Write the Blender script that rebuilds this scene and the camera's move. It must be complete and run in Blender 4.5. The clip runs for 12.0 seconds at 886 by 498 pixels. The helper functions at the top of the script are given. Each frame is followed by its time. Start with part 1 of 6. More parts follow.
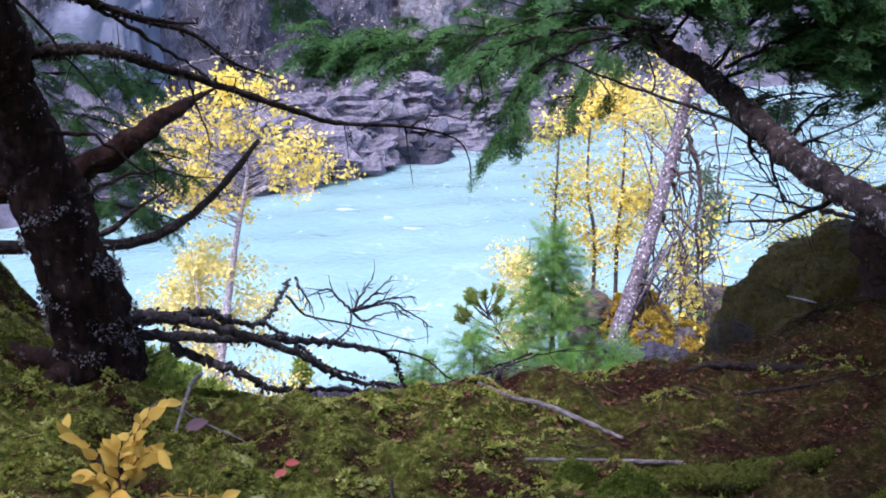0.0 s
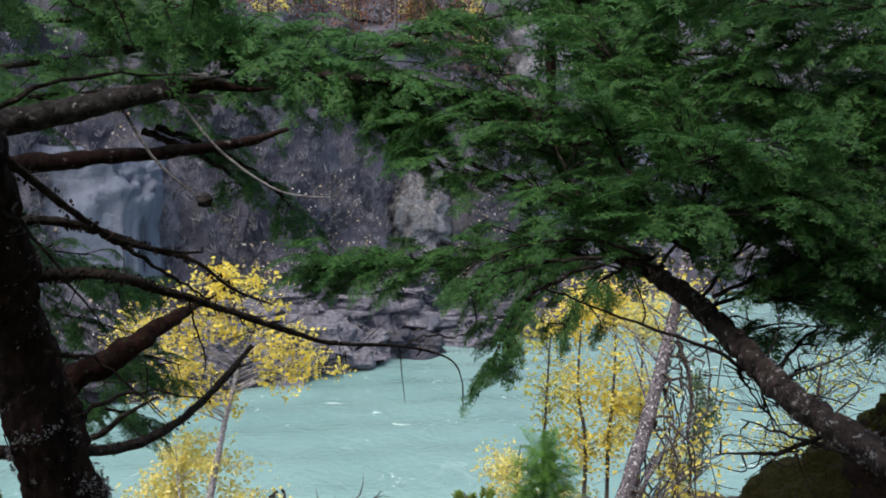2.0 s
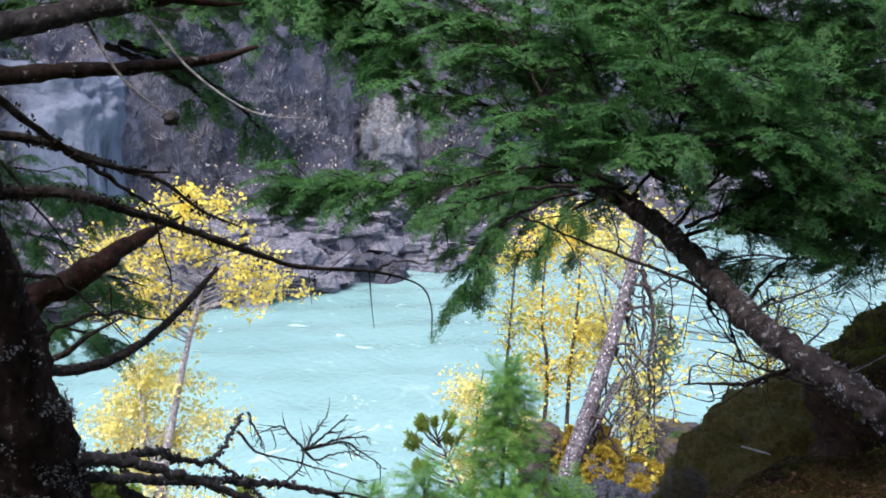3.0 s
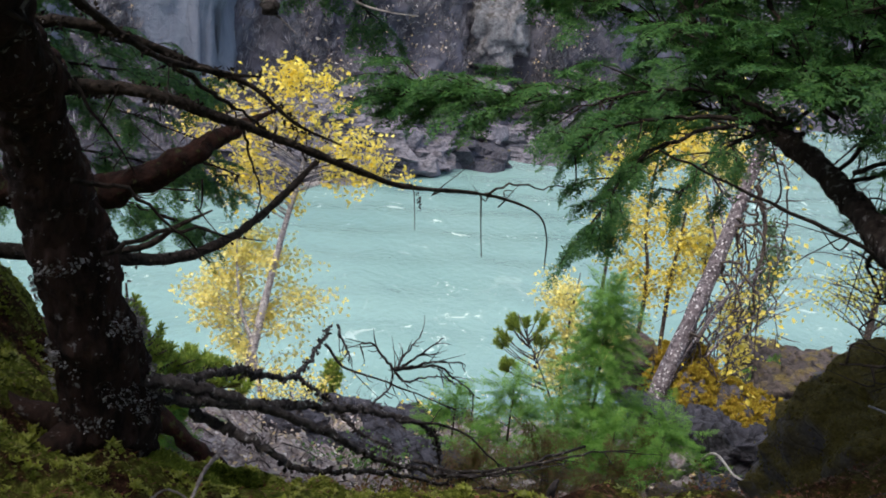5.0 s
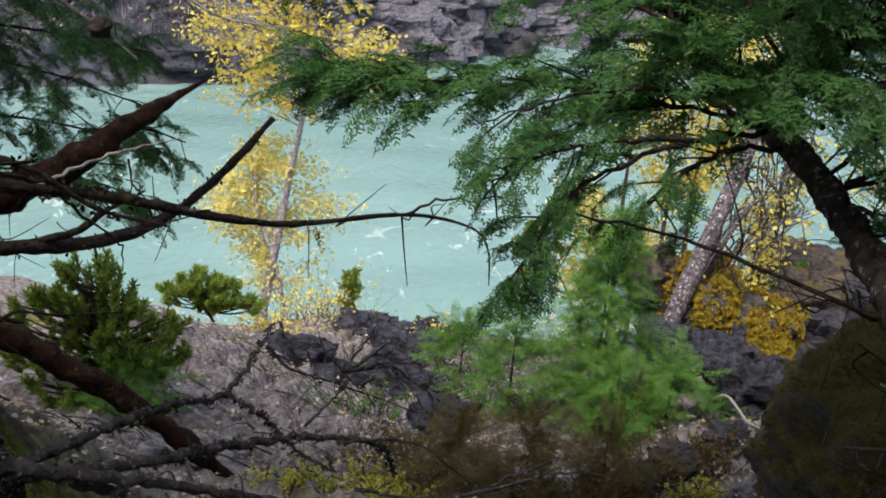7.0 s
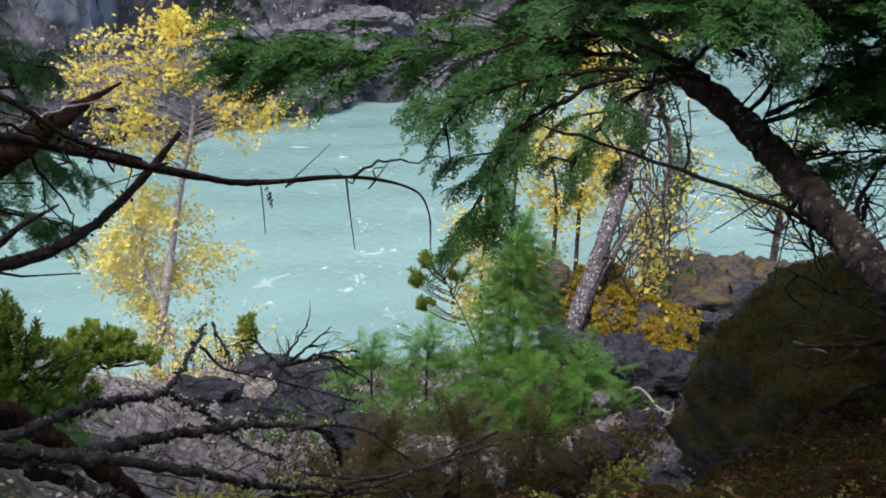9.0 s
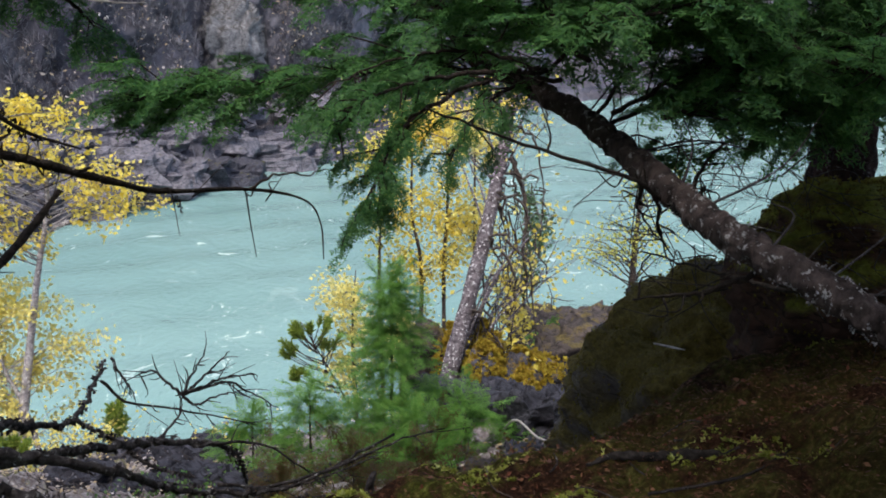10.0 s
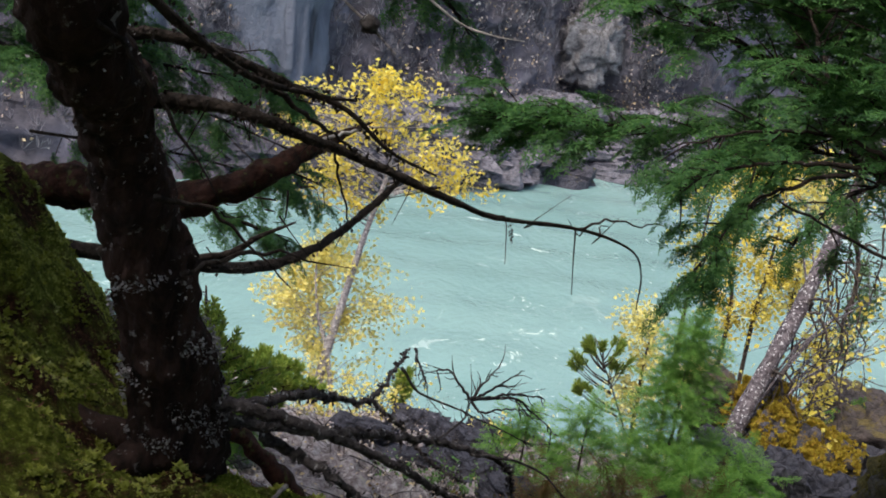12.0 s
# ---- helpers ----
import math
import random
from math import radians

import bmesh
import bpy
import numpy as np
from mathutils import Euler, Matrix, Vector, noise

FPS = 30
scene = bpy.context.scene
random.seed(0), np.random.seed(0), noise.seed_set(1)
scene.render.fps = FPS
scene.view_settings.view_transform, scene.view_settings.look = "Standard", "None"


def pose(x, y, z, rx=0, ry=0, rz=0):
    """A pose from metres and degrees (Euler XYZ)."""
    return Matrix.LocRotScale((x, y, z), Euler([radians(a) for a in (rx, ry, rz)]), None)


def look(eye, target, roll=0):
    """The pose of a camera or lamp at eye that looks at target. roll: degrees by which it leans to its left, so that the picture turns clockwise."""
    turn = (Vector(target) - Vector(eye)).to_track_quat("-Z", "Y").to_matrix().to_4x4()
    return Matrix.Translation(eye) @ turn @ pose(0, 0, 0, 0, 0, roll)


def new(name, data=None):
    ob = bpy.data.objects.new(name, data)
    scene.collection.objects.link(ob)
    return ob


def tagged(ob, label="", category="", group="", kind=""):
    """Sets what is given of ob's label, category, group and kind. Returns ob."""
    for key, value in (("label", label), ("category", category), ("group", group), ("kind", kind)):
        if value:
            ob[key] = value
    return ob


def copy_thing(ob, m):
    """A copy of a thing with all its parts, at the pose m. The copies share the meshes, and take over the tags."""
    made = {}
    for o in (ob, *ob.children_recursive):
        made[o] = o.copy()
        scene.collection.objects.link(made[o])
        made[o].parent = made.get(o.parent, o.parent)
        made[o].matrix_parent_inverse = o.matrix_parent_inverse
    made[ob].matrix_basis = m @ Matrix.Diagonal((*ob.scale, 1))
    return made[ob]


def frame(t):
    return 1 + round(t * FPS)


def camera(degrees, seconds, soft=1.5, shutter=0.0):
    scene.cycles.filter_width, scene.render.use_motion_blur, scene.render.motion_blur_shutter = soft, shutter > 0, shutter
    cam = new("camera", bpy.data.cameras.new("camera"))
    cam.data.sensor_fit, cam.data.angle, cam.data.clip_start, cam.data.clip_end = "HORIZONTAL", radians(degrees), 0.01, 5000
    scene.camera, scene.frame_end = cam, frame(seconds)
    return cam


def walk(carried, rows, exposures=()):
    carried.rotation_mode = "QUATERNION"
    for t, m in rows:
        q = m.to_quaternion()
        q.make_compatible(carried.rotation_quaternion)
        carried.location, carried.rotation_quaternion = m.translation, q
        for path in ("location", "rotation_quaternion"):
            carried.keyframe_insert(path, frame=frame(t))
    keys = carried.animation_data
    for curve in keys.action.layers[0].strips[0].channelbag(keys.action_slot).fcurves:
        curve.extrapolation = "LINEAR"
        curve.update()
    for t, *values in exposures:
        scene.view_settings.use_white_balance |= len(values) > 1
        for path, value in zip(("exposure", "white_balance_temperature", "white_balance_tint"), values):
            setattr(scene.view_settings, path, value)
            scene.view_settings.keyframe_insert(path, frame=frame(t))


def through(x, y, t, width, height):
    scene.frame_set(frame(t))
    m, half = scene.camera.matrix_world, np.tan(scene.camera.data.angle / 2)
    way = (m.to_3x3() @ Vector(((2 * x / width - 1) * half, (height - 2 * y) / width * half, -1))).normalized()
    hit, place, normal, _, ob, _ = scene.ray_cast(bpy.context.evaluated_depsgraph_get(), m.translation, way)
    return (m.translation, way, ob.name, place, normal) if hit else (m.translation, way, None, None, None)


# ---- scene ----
cam = camera(45, 12.0, soft=1.8)
PATH = [
    (0, pose(-0.004, 0.012, 1.491, 75.04, 0.15, -0.00)),
    (0.5, pose(-0.003, 0.015, 1.501, 74.86, -0.24, -0.18)),
    (1, pose(-0.005, 0.013, 1.537, 78.41, -0.08, -0.88)),
    (1.5, pose(-0.008, 0.003, 1.555, 81.22, -0.77, -0.12)),
    (2, pose(-0.012, -0.009, 1.572, 85.42, -1.29, -0.25)),
    (2.5, pose(-0.018, 0.007, 1.580, 87.39, -1.43, -1.61)),
    (3, pose(-0.030, 0.034, 1.568, 81.46, -2.57, -1.99)),
    (3.5, pose(-0.105, 0.053, 1.544, 77.35, -3.96, 0.10)),
    (5.5, pose(-0.044, 0.566, 1.647, 72.92, -5.61, 5.02)),
    (6, pose(0.022, 0.738, 1.702, 68.64, -4.15, 6.33)),
    (6.2, pose(0.052, 0.818, 1.714, 67.33, -4.50, 6.18)),
    (6.5, pose(0.090, 0.873, 1.754, 67.29, -4.22, 6.05)),
    (7, pose(0.130, 0.926, 1.815, 68.69, -4.09, 5.48)),
    (9, pose(0.004, 0.817, 1.634, 71.59, -2.03, -1.85)),
    (9.5, pose(-0.039, 0.618, 1.572, 74.91, 0.30, -8.30)),
    (10, pose(-0.091, 0.519, 1.520, 75.99, -0.21, -10.07)),
    (10.5, pose(-0.137, 0.496, 1.549, 77.73, -3.16, -3.48)),
    (11, pose(-0.147, 0.499, 1.564, 76.00, -7.34, 1.32)),
    (11.5, pose(-0.125, 0.517, 1.582, 74.94, -7.23, 4.02)),
    (12, pose(-0.121, 0.528, 1.612, 74.92, -8.56, 9.16)),
]
EXPOSURES = [(0, 1.6, 5720, 24), (0.5, 1.42, 6070, 15), (1.0, 1.25, 6820, 8), (1.3, 0.95, 6820, 5), (2.0, 0.78, 6720, 2), (2.45, 1.58, 6270, 8), (3.0, 1.45, 6220, 7), (3.5, 0.95, 6470, 4), (5.5, 0.9, 6870, 4), (7, 0.88, 7070, 4), (9.5, 0.85, 6620, 4), (12, 0.88, 6970, 4)]
walk(cam, PATH, EXPOSURES)

# ---- light: overcast sky over the gorge, soft and slightly blue ----
world = bpy.data.worlds.new("sky")
scene.world = world
world.use_nodes = True
wn = world.node_tree
sky = wn.nodes.new("ShaderNodeTexSky")
sky.sky_type = "NISHITA"
sky.sun_disc = False
sky.sun_elevation, sky.sun_rotation = radians(60), radians(208)
sky.air_density, sky.dust_density = 1.0, 3.0
wn.nodes["Background"].inputs["Strength"].default_value = 0.15
wn.links.new(sky.outputs[0], wn.nodes["Background"].inputs["Color"])
sun = new("sun", bpy.data.lights.new("sun", "SUN"))
sun.data.energy, sun.data.angle, sun.data.color = 1.5, radians(30), (1.0, 0.97, 0.93)
sun.matrix_world = look((-14, -18, 60), (0, 8, 0))

R = np.random.default_rng(7)


# ---- materials ----
class Mat:
    """A node material with short-hand for its nodes."""

    def __init__(self, name, rough=0.8, spec=0.3):
        self.m = bpy.data.materials.new(name)
        self.m.use_nodes = True
        self.t = self.m.node_tree
        self.b = self.t.nodes["Principled BSDF"]
        self.b.inputs["Roughness"].default_value = rough
        self.b.inputs["Specular IOR Level"].default_value = spec
        self.co = self.t.nodes.new("ShaderNodeTexCoord").outputs["Object"]

    def put(self, a, b):
        self.t.links.new(a, b)

    def mapped(self, scale):
        n = self.t.nodes.new("ShaderNodeMapping")
        n.inputs["Scale"].default_value = scale
        self.put(self.co, n.inputs["Vector"])
        return n.outputs[0]

    def noise(self, scale, detail=4, rough=0.55, vec=None, distort=0.0):
        n = self.t.nodes.new("ShaderNodeTexNoise")
        n.inputs["Scale"].default_value, n.inputs["Detail"].default_value = scale, detail
        n.inputs["Roughness"].default_value, n.inputs["Distortion"].default_value = rough, distort
        self.put(vec or self.co, n.inputs["Vector"])
        return n.outputs["Fac"]

    def warped(self, amount, scale, vec=None):
        """Coordinates bent by noise, so that cracks run crooked."""
        n = self.t.nodes.new("ShaderNodeTexNoise")
        n.inputs["Scale"].default_value, n.inputs["Detail"].default_value = scale, 5
        self.put(vec or self.co, n.inputs["Vector"])
        a = self.t.nodes.new("ShaderNodeVectorMath")
        a.operation = "MULTIPLY_ADD"
        self.put(n.outputs["Color"], a.inputs[0])
        a.inputs[1].default_value = (amount,) * 3
        self.put(vec or self.co, a.inputs[2])
        return a.outputs[0]

    def cells(self, scale, feature="F1", vec=None):
        n = self.t.nodes.new("ShaderNodeTexVoronoi")
        n.feature = feature
        n.inputs["Scale"].default_value = scale
        self.put(vec or self.co, n.inputs["Vector"])
        return n.outputs["Distance"]

    def ramp(self, fac, *stops):
        n = self.t.nodes.new("ShaderNodeValToRGB")
        e = n.color_ramp.elements
        while len(e) < len(stops):
            e.new(0.5)
        for k, (pos, col) in zip(e, stops):
            k.position = pos
            k.color = (*col, 1) if len(col) == 3 else (col[0],) * 3 + (1,)
        self.put(fac, n.inputs[0])
        return n.outputs[0]

    def mix(self, fac, a, b):
        n = self.t.nodes.new("ShaderNodeMix")
        n.data_type = "RGBA"
        for v, k in ((fac, 0), (a, 6), (b, 7)):
            if isinstance(v, (int, float)):
                n.inputs[k].default_value = v
            elif isinstance(v, tuple):
                n.inputs[k].default_value = (*v, 1)
            else:
                self.put(v, n.inputs[k])
        return n.outputs[2]

    def island(self):
        return self.t.nodes.new("ShaderNodeNewGeometry").outputs["Random Per Island"]

    def facing_up(self, lo, hi):
        g = self.t.nodes.new("ShaderNodeNewGeometry").outputs["Normal"]
        s = self.t.nodes.new("ShaderNodeSeparateXYZ")
        self.put(g, s.inputs[0])
        n = self.t.nodes.new("ShaderNodeMapRange")
        n.inputs[1].default_value, n.inputs[2].default_value = lo, hi
        self.put(s.outputs[2], n.inputs[0])
        return n.outputs[0]

    def mul(self, a, b, op="MULTIPLY"):
        n = self.t.nodes.new("ShaderNodeMath")
        n.operation = op
        for v, k in ((a, 0), (b, 1)):
            if isinstance(v, (int, float)):
                n.inputs[k].default_value = v
            else:
                self.put(v, n.inputs[k])
        return n.outputs[0]

    def done(self, colour, height=None, strength=0.5, dist=0.01, rough=None):
        if isinstance(colour, tuple):
            self.b.inputs["Base Color"].default_value = (*colour, 1)
        else:
            self.put(colour, self.b.inputs["Base Color"])
        if height is not None:
            n = self.t.nodes.new("ShaderNodeBump")
            n.inputs["Strength"].default_value, n.inputs["Distance"].default_value = strength, dist
            self.put(height, n.inputs["Height"])
            self.put(n.outputs[0], self.b.inputs["Normal"])
        if rough is not None:
            self.put(rough, self.b.inputs["Roughness"])
        return self.m

    def leafy(self, colour, through=0.35):
        """A thin leaf that lets part of the light through."""
        self.put(colour, self.b.inputs["Base Color"])
        tr = self.t.nodes.new("ShaderNodeBsdfTranslucent")
        self.put(colour, tr.inputs[0])
        mx = self.t.nodes.new("ShaderNodeMixShader")
        mx.inputs[0].default_value = through
        self.put(self.b.outputs[0], mx.inputs[1])
        self.put(tr.outputs[0], mx.inputs[2])
        self.put(mx.outputs[0], self.t.nodes["Material Output"].inputs["Surface"])
        return self.m


def leaf_mat(name, *cols, through=0.35, rough=0.5):
    k = Mat(name, rough, 0.25)
    n = len(cols)
    c = k.ramp(k.island(), *[(i / max(1, n - 1), c) for i, c in enumerate(cols)])
    return k.leafy(k.mix(k.mul(k.noise(3.0, 2), 0.35), c, cols[0]), through)


def bark_mat(name, dark, light, lichen, amount, scale=1.0, stretch=0.35):
    k = Mat(name, 0.9, 0.15)
    v = k.mapped((1, 1, stretch))
    base = k.ramp(k.noise(22 * scale, 6, 0.65, v), (0.34, dark), (0.68, light))
    spots = k.ramp(k.noise(34 * scale, 5, 0.7), (0.62 - amount, (0,)), (0.68 - amount, (1,)))
    grain = k.noise(90 * scale, 4, 0.7, v)
    h = k.mul(k.mul(k.cells(26 * scale, "DISTANCE_TO_EDGE", v), 1.5), grain, "ADD")
    return k.done(k.mix(spots, base, lichen), h, 0.7, 0.012)


M_BARK = bark_mat("dark scaly bark", (0.009, 0.006, 0.006), (0.056, 0.031, 0.028), (0.22, 0.20, 0.21), 0.01)
M_BARK_LEAN = bark_mat("grey scaly bark", (0.014, 0.010, 0.010), (0.105, 0.078, 0.076), (0.33, 0.315, 0.33), 0.04, 1.3)
M_BIRCH = bark_mat("pale birch bark", (0.13, 0.11, 0.125), (0.52, 0.49, 0.53), (0.70, 0.67, 0.70), 0.08, 0.5, 2.2)
M_GREY_BIRCH = bark_mat("grey lichened birch bark", (0.03, 0.022, 0.027), (0.19, 0.16, 0.18), (0.60, 0.57, 0.60), 0.055, 0.85, 1.2)
M_TWIG = bark_mat("dark twig bark", (0.012, 0.009, 0.009), (0.06, 0.045, 0.04), (0.22, 0.20, 0.19), -0.02, 1.5, 1)
M_DEAD = bark_mat("grey dead wood", (0.018, 0.014, 0.016), (0.10, 0.085, 0.09), (0.28, 0.27, 0.28), 0.03, 1.4, 1)
M_ROT = bark_mat("rotten grey wood", (0.012, 0.009, 0.009), (0.055, 0.045, 0.045), (0.16, 0.15, 0.15), 0.0, 1.4, 1)
M_STICK = bark_mat("weathered grey stick", (0.12, 0.10, 0.105), (0.36, 0.32, 0.33), (0.5, 0.47, 0.47), 0.02, 1.5, 1)
M_PALE = bark_mat("bleached wood", (0.30, 0.26, 0.26), (0.60, 0.56, 0.56), (0.68, 0.65, 0.64), 0.0, 1.5, 1)
M_RED = bark_mat("red-brown bare wood", (0.009, 0.004, 0.003), (0.05, 0.02, 0.015), (0.045, 0.05, 0.018), 0.05, 0.9, 1)
M_STALK = bark_mat("grey-brown stem bark", (0.03, 0.022, 0.022), (0.14, 0.11, 0.10), (0.36, 0.33, 0.32), 0.0, 1.0, 1)
M_LICHEN = leaf_mat("grey lichen flakes", (0.10, 0.09, 0.10), (0.38, 0.36, 0.39), (0.16, 0.145, 0.15), (0.27, 0.255, 0.27), through=0.1)
M_HEMLOCK = leaf_mat("hemlock needles", (0.034, 0.10, 0.031), (0.068, 0.18, 0.047), (0.125, 0.265, 0.068), (0.045, 0.14, 0.062), through=0.38)
M_SAPLING = leaf_mat("soft young needles", (0.085, 0.21, 0.04), (0.155, 0.32, 0.06), (0.26, 0.44, 0.095), through=0.45)
M_PINE = leaf_mat("pine needles", (0.13, 0.21, 0.045), (0.29, 0.38, 0.07), (0.44, 0.50, 0.11), through=0.52)
M_YELLOW = leaf_mat("yellow autumn leaf", (0.80, 0.62, 0.08), (0.90, 0.76, 0.17), (0.94, 0.84, 0.30), (0.82, 0.70, 0.18), through=0.5)
M_PALEYELLOW = leaf_mat("pale yellow autumn leaf", (0.86, 0.75, 0.24), (0.92, 0.83, 0.38), (0.87, 0.80, 0.34), (0.72, 0.71, 0.30), through=0.5)
M_LIMELEAF = leaf_mat("yellow-green leaf", (0.36, 0.38, 0.08), (0.62, 0.58, 0.12), (0.80, 0.68, 0.16), through=0.5)
M_DUSK = leaf_mat("grey-green needles", (0.07, 0.13, 0.06), (0.13, 0.20, 0.09), (0.10, 0.17, 0.10), through=0.3)
M_ORANGE_MOSS = leaf_mat("orange moss shoots", (0.21, 0.13, 0.02), (0.40, 0.27, 0.035), (0.50, 0.40, 0.06), (0.33, 0.27, 0.03), through=0.3, rough=0.9)
M_GREENLEAF = leaf_mat("small green leaf", (0.08, 0.18, 0.04), (0.14, 0.24, 0.07), (0.10, 0.2, 0.08), through=0.35)
M_BRUSH = leaf_mat("brown brush", (0.11, 0.06, 0.025), (0.20, 0.10, 0.045), (0.15, 0.13, 0.035), (0.10, 0.15, 0.035), through=0.35)
M_GREY_BRUSH = leaf_mat("grey bare brush", (0.05, 0.045, 0.06), (0.34, 0.32, 0.37), (0.085, 0.077, 0.095), (0.20, 0.185, 0.22), through=0.1)
k = Mat("moss shoots", 0.85, 0.2)
tone = k.ramp(k.noise(15, 4, 0.65), (0.36, (0.075, 0.10, 0.014)), (0.50, (0.24, 0.27, 0.04)), (0.60, (0.44, 0.47, 0.13)), (0.70, (0.60, 0.62, 0.33)))
each = k.ramp(k.island(), (0.0, (0.10, 0.12, 0.015)), (0.5, (0.34, 0.36, 0.06)), (1.0, (0.58, 0.58, 0.26)))
M_MOSS_TUFT = k.leafy(k.mix(0.38, tone, each), 0.3)
M_LITTER = leaf_mat("fallen needles and leaves", (0.08, 0.026, 0.015), (0.18, 0.058, 0.032), (0.28, 0.14, 0.08), (0.12, 0.05, 0.045), through=0.15)
M_PALE_LITTER = leaf_mat("pale fallen leaves", (0.48, 0.42, 0.42), (0.52, 0.38, 0.17), (0.30, 0.22, 0.20), (0.64, 0.60, 0.61), through=0.15)


M_DARK_MOSS = leaf_mat("dark olive moss", (0.075, 0.058, 0.012), (0.15, 0.125, 0.022), (0.24, 0.21, 0.036), (0.12, 0.075, 0.024), (0.10, 0.055, 0.024), through=0.25, rough=0.9)
M_PLANT_LEAF = leaf_mat("yellow-orange leaf", (0.80, 0.34, 0.10), (0.86, 0.52, 0.10), (0.88, 0.60, 0.14), (0.45, 0.48, 0.06), (0.86, 0.44, 0.19), through=0.4)
M_PINK = leaf_mat("pink leaf", (0.50, 0.10, 0.10), (0.6, 0.16, 0.15), through=0.2)
M_MAUVE = leaf_mat("mauve leaf", (0.20, 0.12, 0.17), (0.26, 0.16, 0.2), through=0.2)
M_PALELEAF = leaf_mat("pale leaf", (0.45, 0.45, 0.22), (0.5, 0.46, 0.25), through=0.2)


def ground_material():
    k = Mat("mossy forest floor", 0.95, 0.1)
    fine = k.noise(42, 8, 0.78)
    moss = k.ramp(fine, (0.36, (0.022, 0.03, 0.005)), (0.52, (0.13, 0.155, 0.022)), (0.66, (0.40, 0.42, 0.12)))
    duff = k.ramp(k.noise(70, 6, 0.75), (0.3, (0.006, 0.003, 0.0025)), (0.52, (0.042, 0.018, 0.011)), (0.7, (0.17, 0.078, 0.045)))
    where = k.ramp(k.noise(4.5, 8, 0.72), (0.47, (1,)), (0.58, (0,)))
    right = k.t.nodes.new("ShaderNodeSeparateXYZ")
    k.put(k.co, right.inputs[0])
    side = k.t.nodes.new("ShaderNodeMapRange")
    side.inputs[1].default_value, side.inputs[2].default_value = -0.1, 0.85
    side.inputs[3].default_value, side.inputs[4].default_value = 1.0, 0.25
    k.put(right.outputs[0], side.inputs[0])
    near = k.mix(k.mul(where, side.outputs[0]), duff, moss)
    far = k.ramp(k.noise(12, 7, 0.78), (0.3, (0.03, 0.022, 0.022)), (0.44, (0.19, 0.15, 0.15)), (0.56, (0.38, 0.33, 0.34)), (0.68, (0.60, 0.56, 0.58)))
    far = k.mix(k.ramp(k.noise(1.5, 9, 0.72), (0.57, (0,)), (0.66, (0.9,))), far, k.ramp(fine, (0.3, (0.09, 0.10, 0.01)), (0.7, (0.26, 0.25, 0.04))))
    dist = k.t.nodes.new("ShaderNodeMapRange")
    dist.inputs[1].default_value, dist.inputs[2].default_value = 3.6, 4.6
    k.put(right.outputs[1], dist.inputs[0])
    h = k.mul(fine, k.mul(k.noise(14, 4), 2.0), "ADD")
    return k.done(k.mix(dist.outputs[0], near, far), h, 1.0, 0.022)


def rock_material(name, dark, light, cover, amount, moss_up=(0.2, 0.8), scale=1.0):
    k = Mat(name, 0.85, 0.25)
    stone = k.ramp(k.noise(5 * scale, 8, 0.7), (0.3, dark), (0.7, light))
    bent = k.warped(0.5 / scale, 2.5 * scale, k.mapped((1, 1, 2.4)))
    stone = k.mix(k.ramp(k.cells(4 * scale, "DISTANCE_TO_EDGE", bent), (0.0, (0.8,)), (0.05, (0,))), stone, tuple(c * 0.4 for c in dark))
    mossy = k.ramp(k.noise(30 * scale, 6, 0.75), (0.32, tuple(c * 0.3 for c in cover)), (0.68, cover))
    f = k.mul(k.ramp(k.noise(2.2 * scale, 5, 0.65), (0.55 - amount, (0,)), (0.62 - amount, (1,))), k.facing_up(*moss_up))
    h = k.mul(k.noise(18 * scale, 8, 0.75), k.mul(k.cells(4 * scale, "DISTANCE_TO_EDGE", bent), 1.2), "ADD")
    return k.done(k.mix(f, stone, mossy), h, 0.9, 0.05 / scale)


M_GROUND = ground_material()
M_BOULDER = rock_material("moss-covered boulder", (0.05, 0.04, 0.042), (0.20, 0.17, 0.165), (0.185, 0.14, 0.032), 0.17, (-0.35, 0.35), 1.2)
M_EARTH = rock_material("earthy boulder with a moss rim", (0.022, 0.011, 0.008), (0.11, 0.056, 0.04), (0.26, 0.26, 0.04), 0.2, (0.35, 0.75), 1.6)
M_ORANGE_ROCK = rock_material("slate with orange moss", (0.015, 0.014, 0.022), (0.13, 0.12, 0.15), (0.39, 0.25, 0.026), 0.06, (-0.6, 0.1), 1.9)
M_SLATE = rock_material("dark slate", (0.010, 0.010, 0.017), (0.105, 0.10, 0.13), (0.13, 0.12, 0.025), -0.06, (0.2, 0.7), 1.2)
M_BROWN_ROCK = rock_material("brown rock with litter", (0.035, 0.028, 0.029), (0.15, 0.12, 0.12), (0.21, 0.16, 0.07), 0.04, (0.2, 0.7), 1.4)


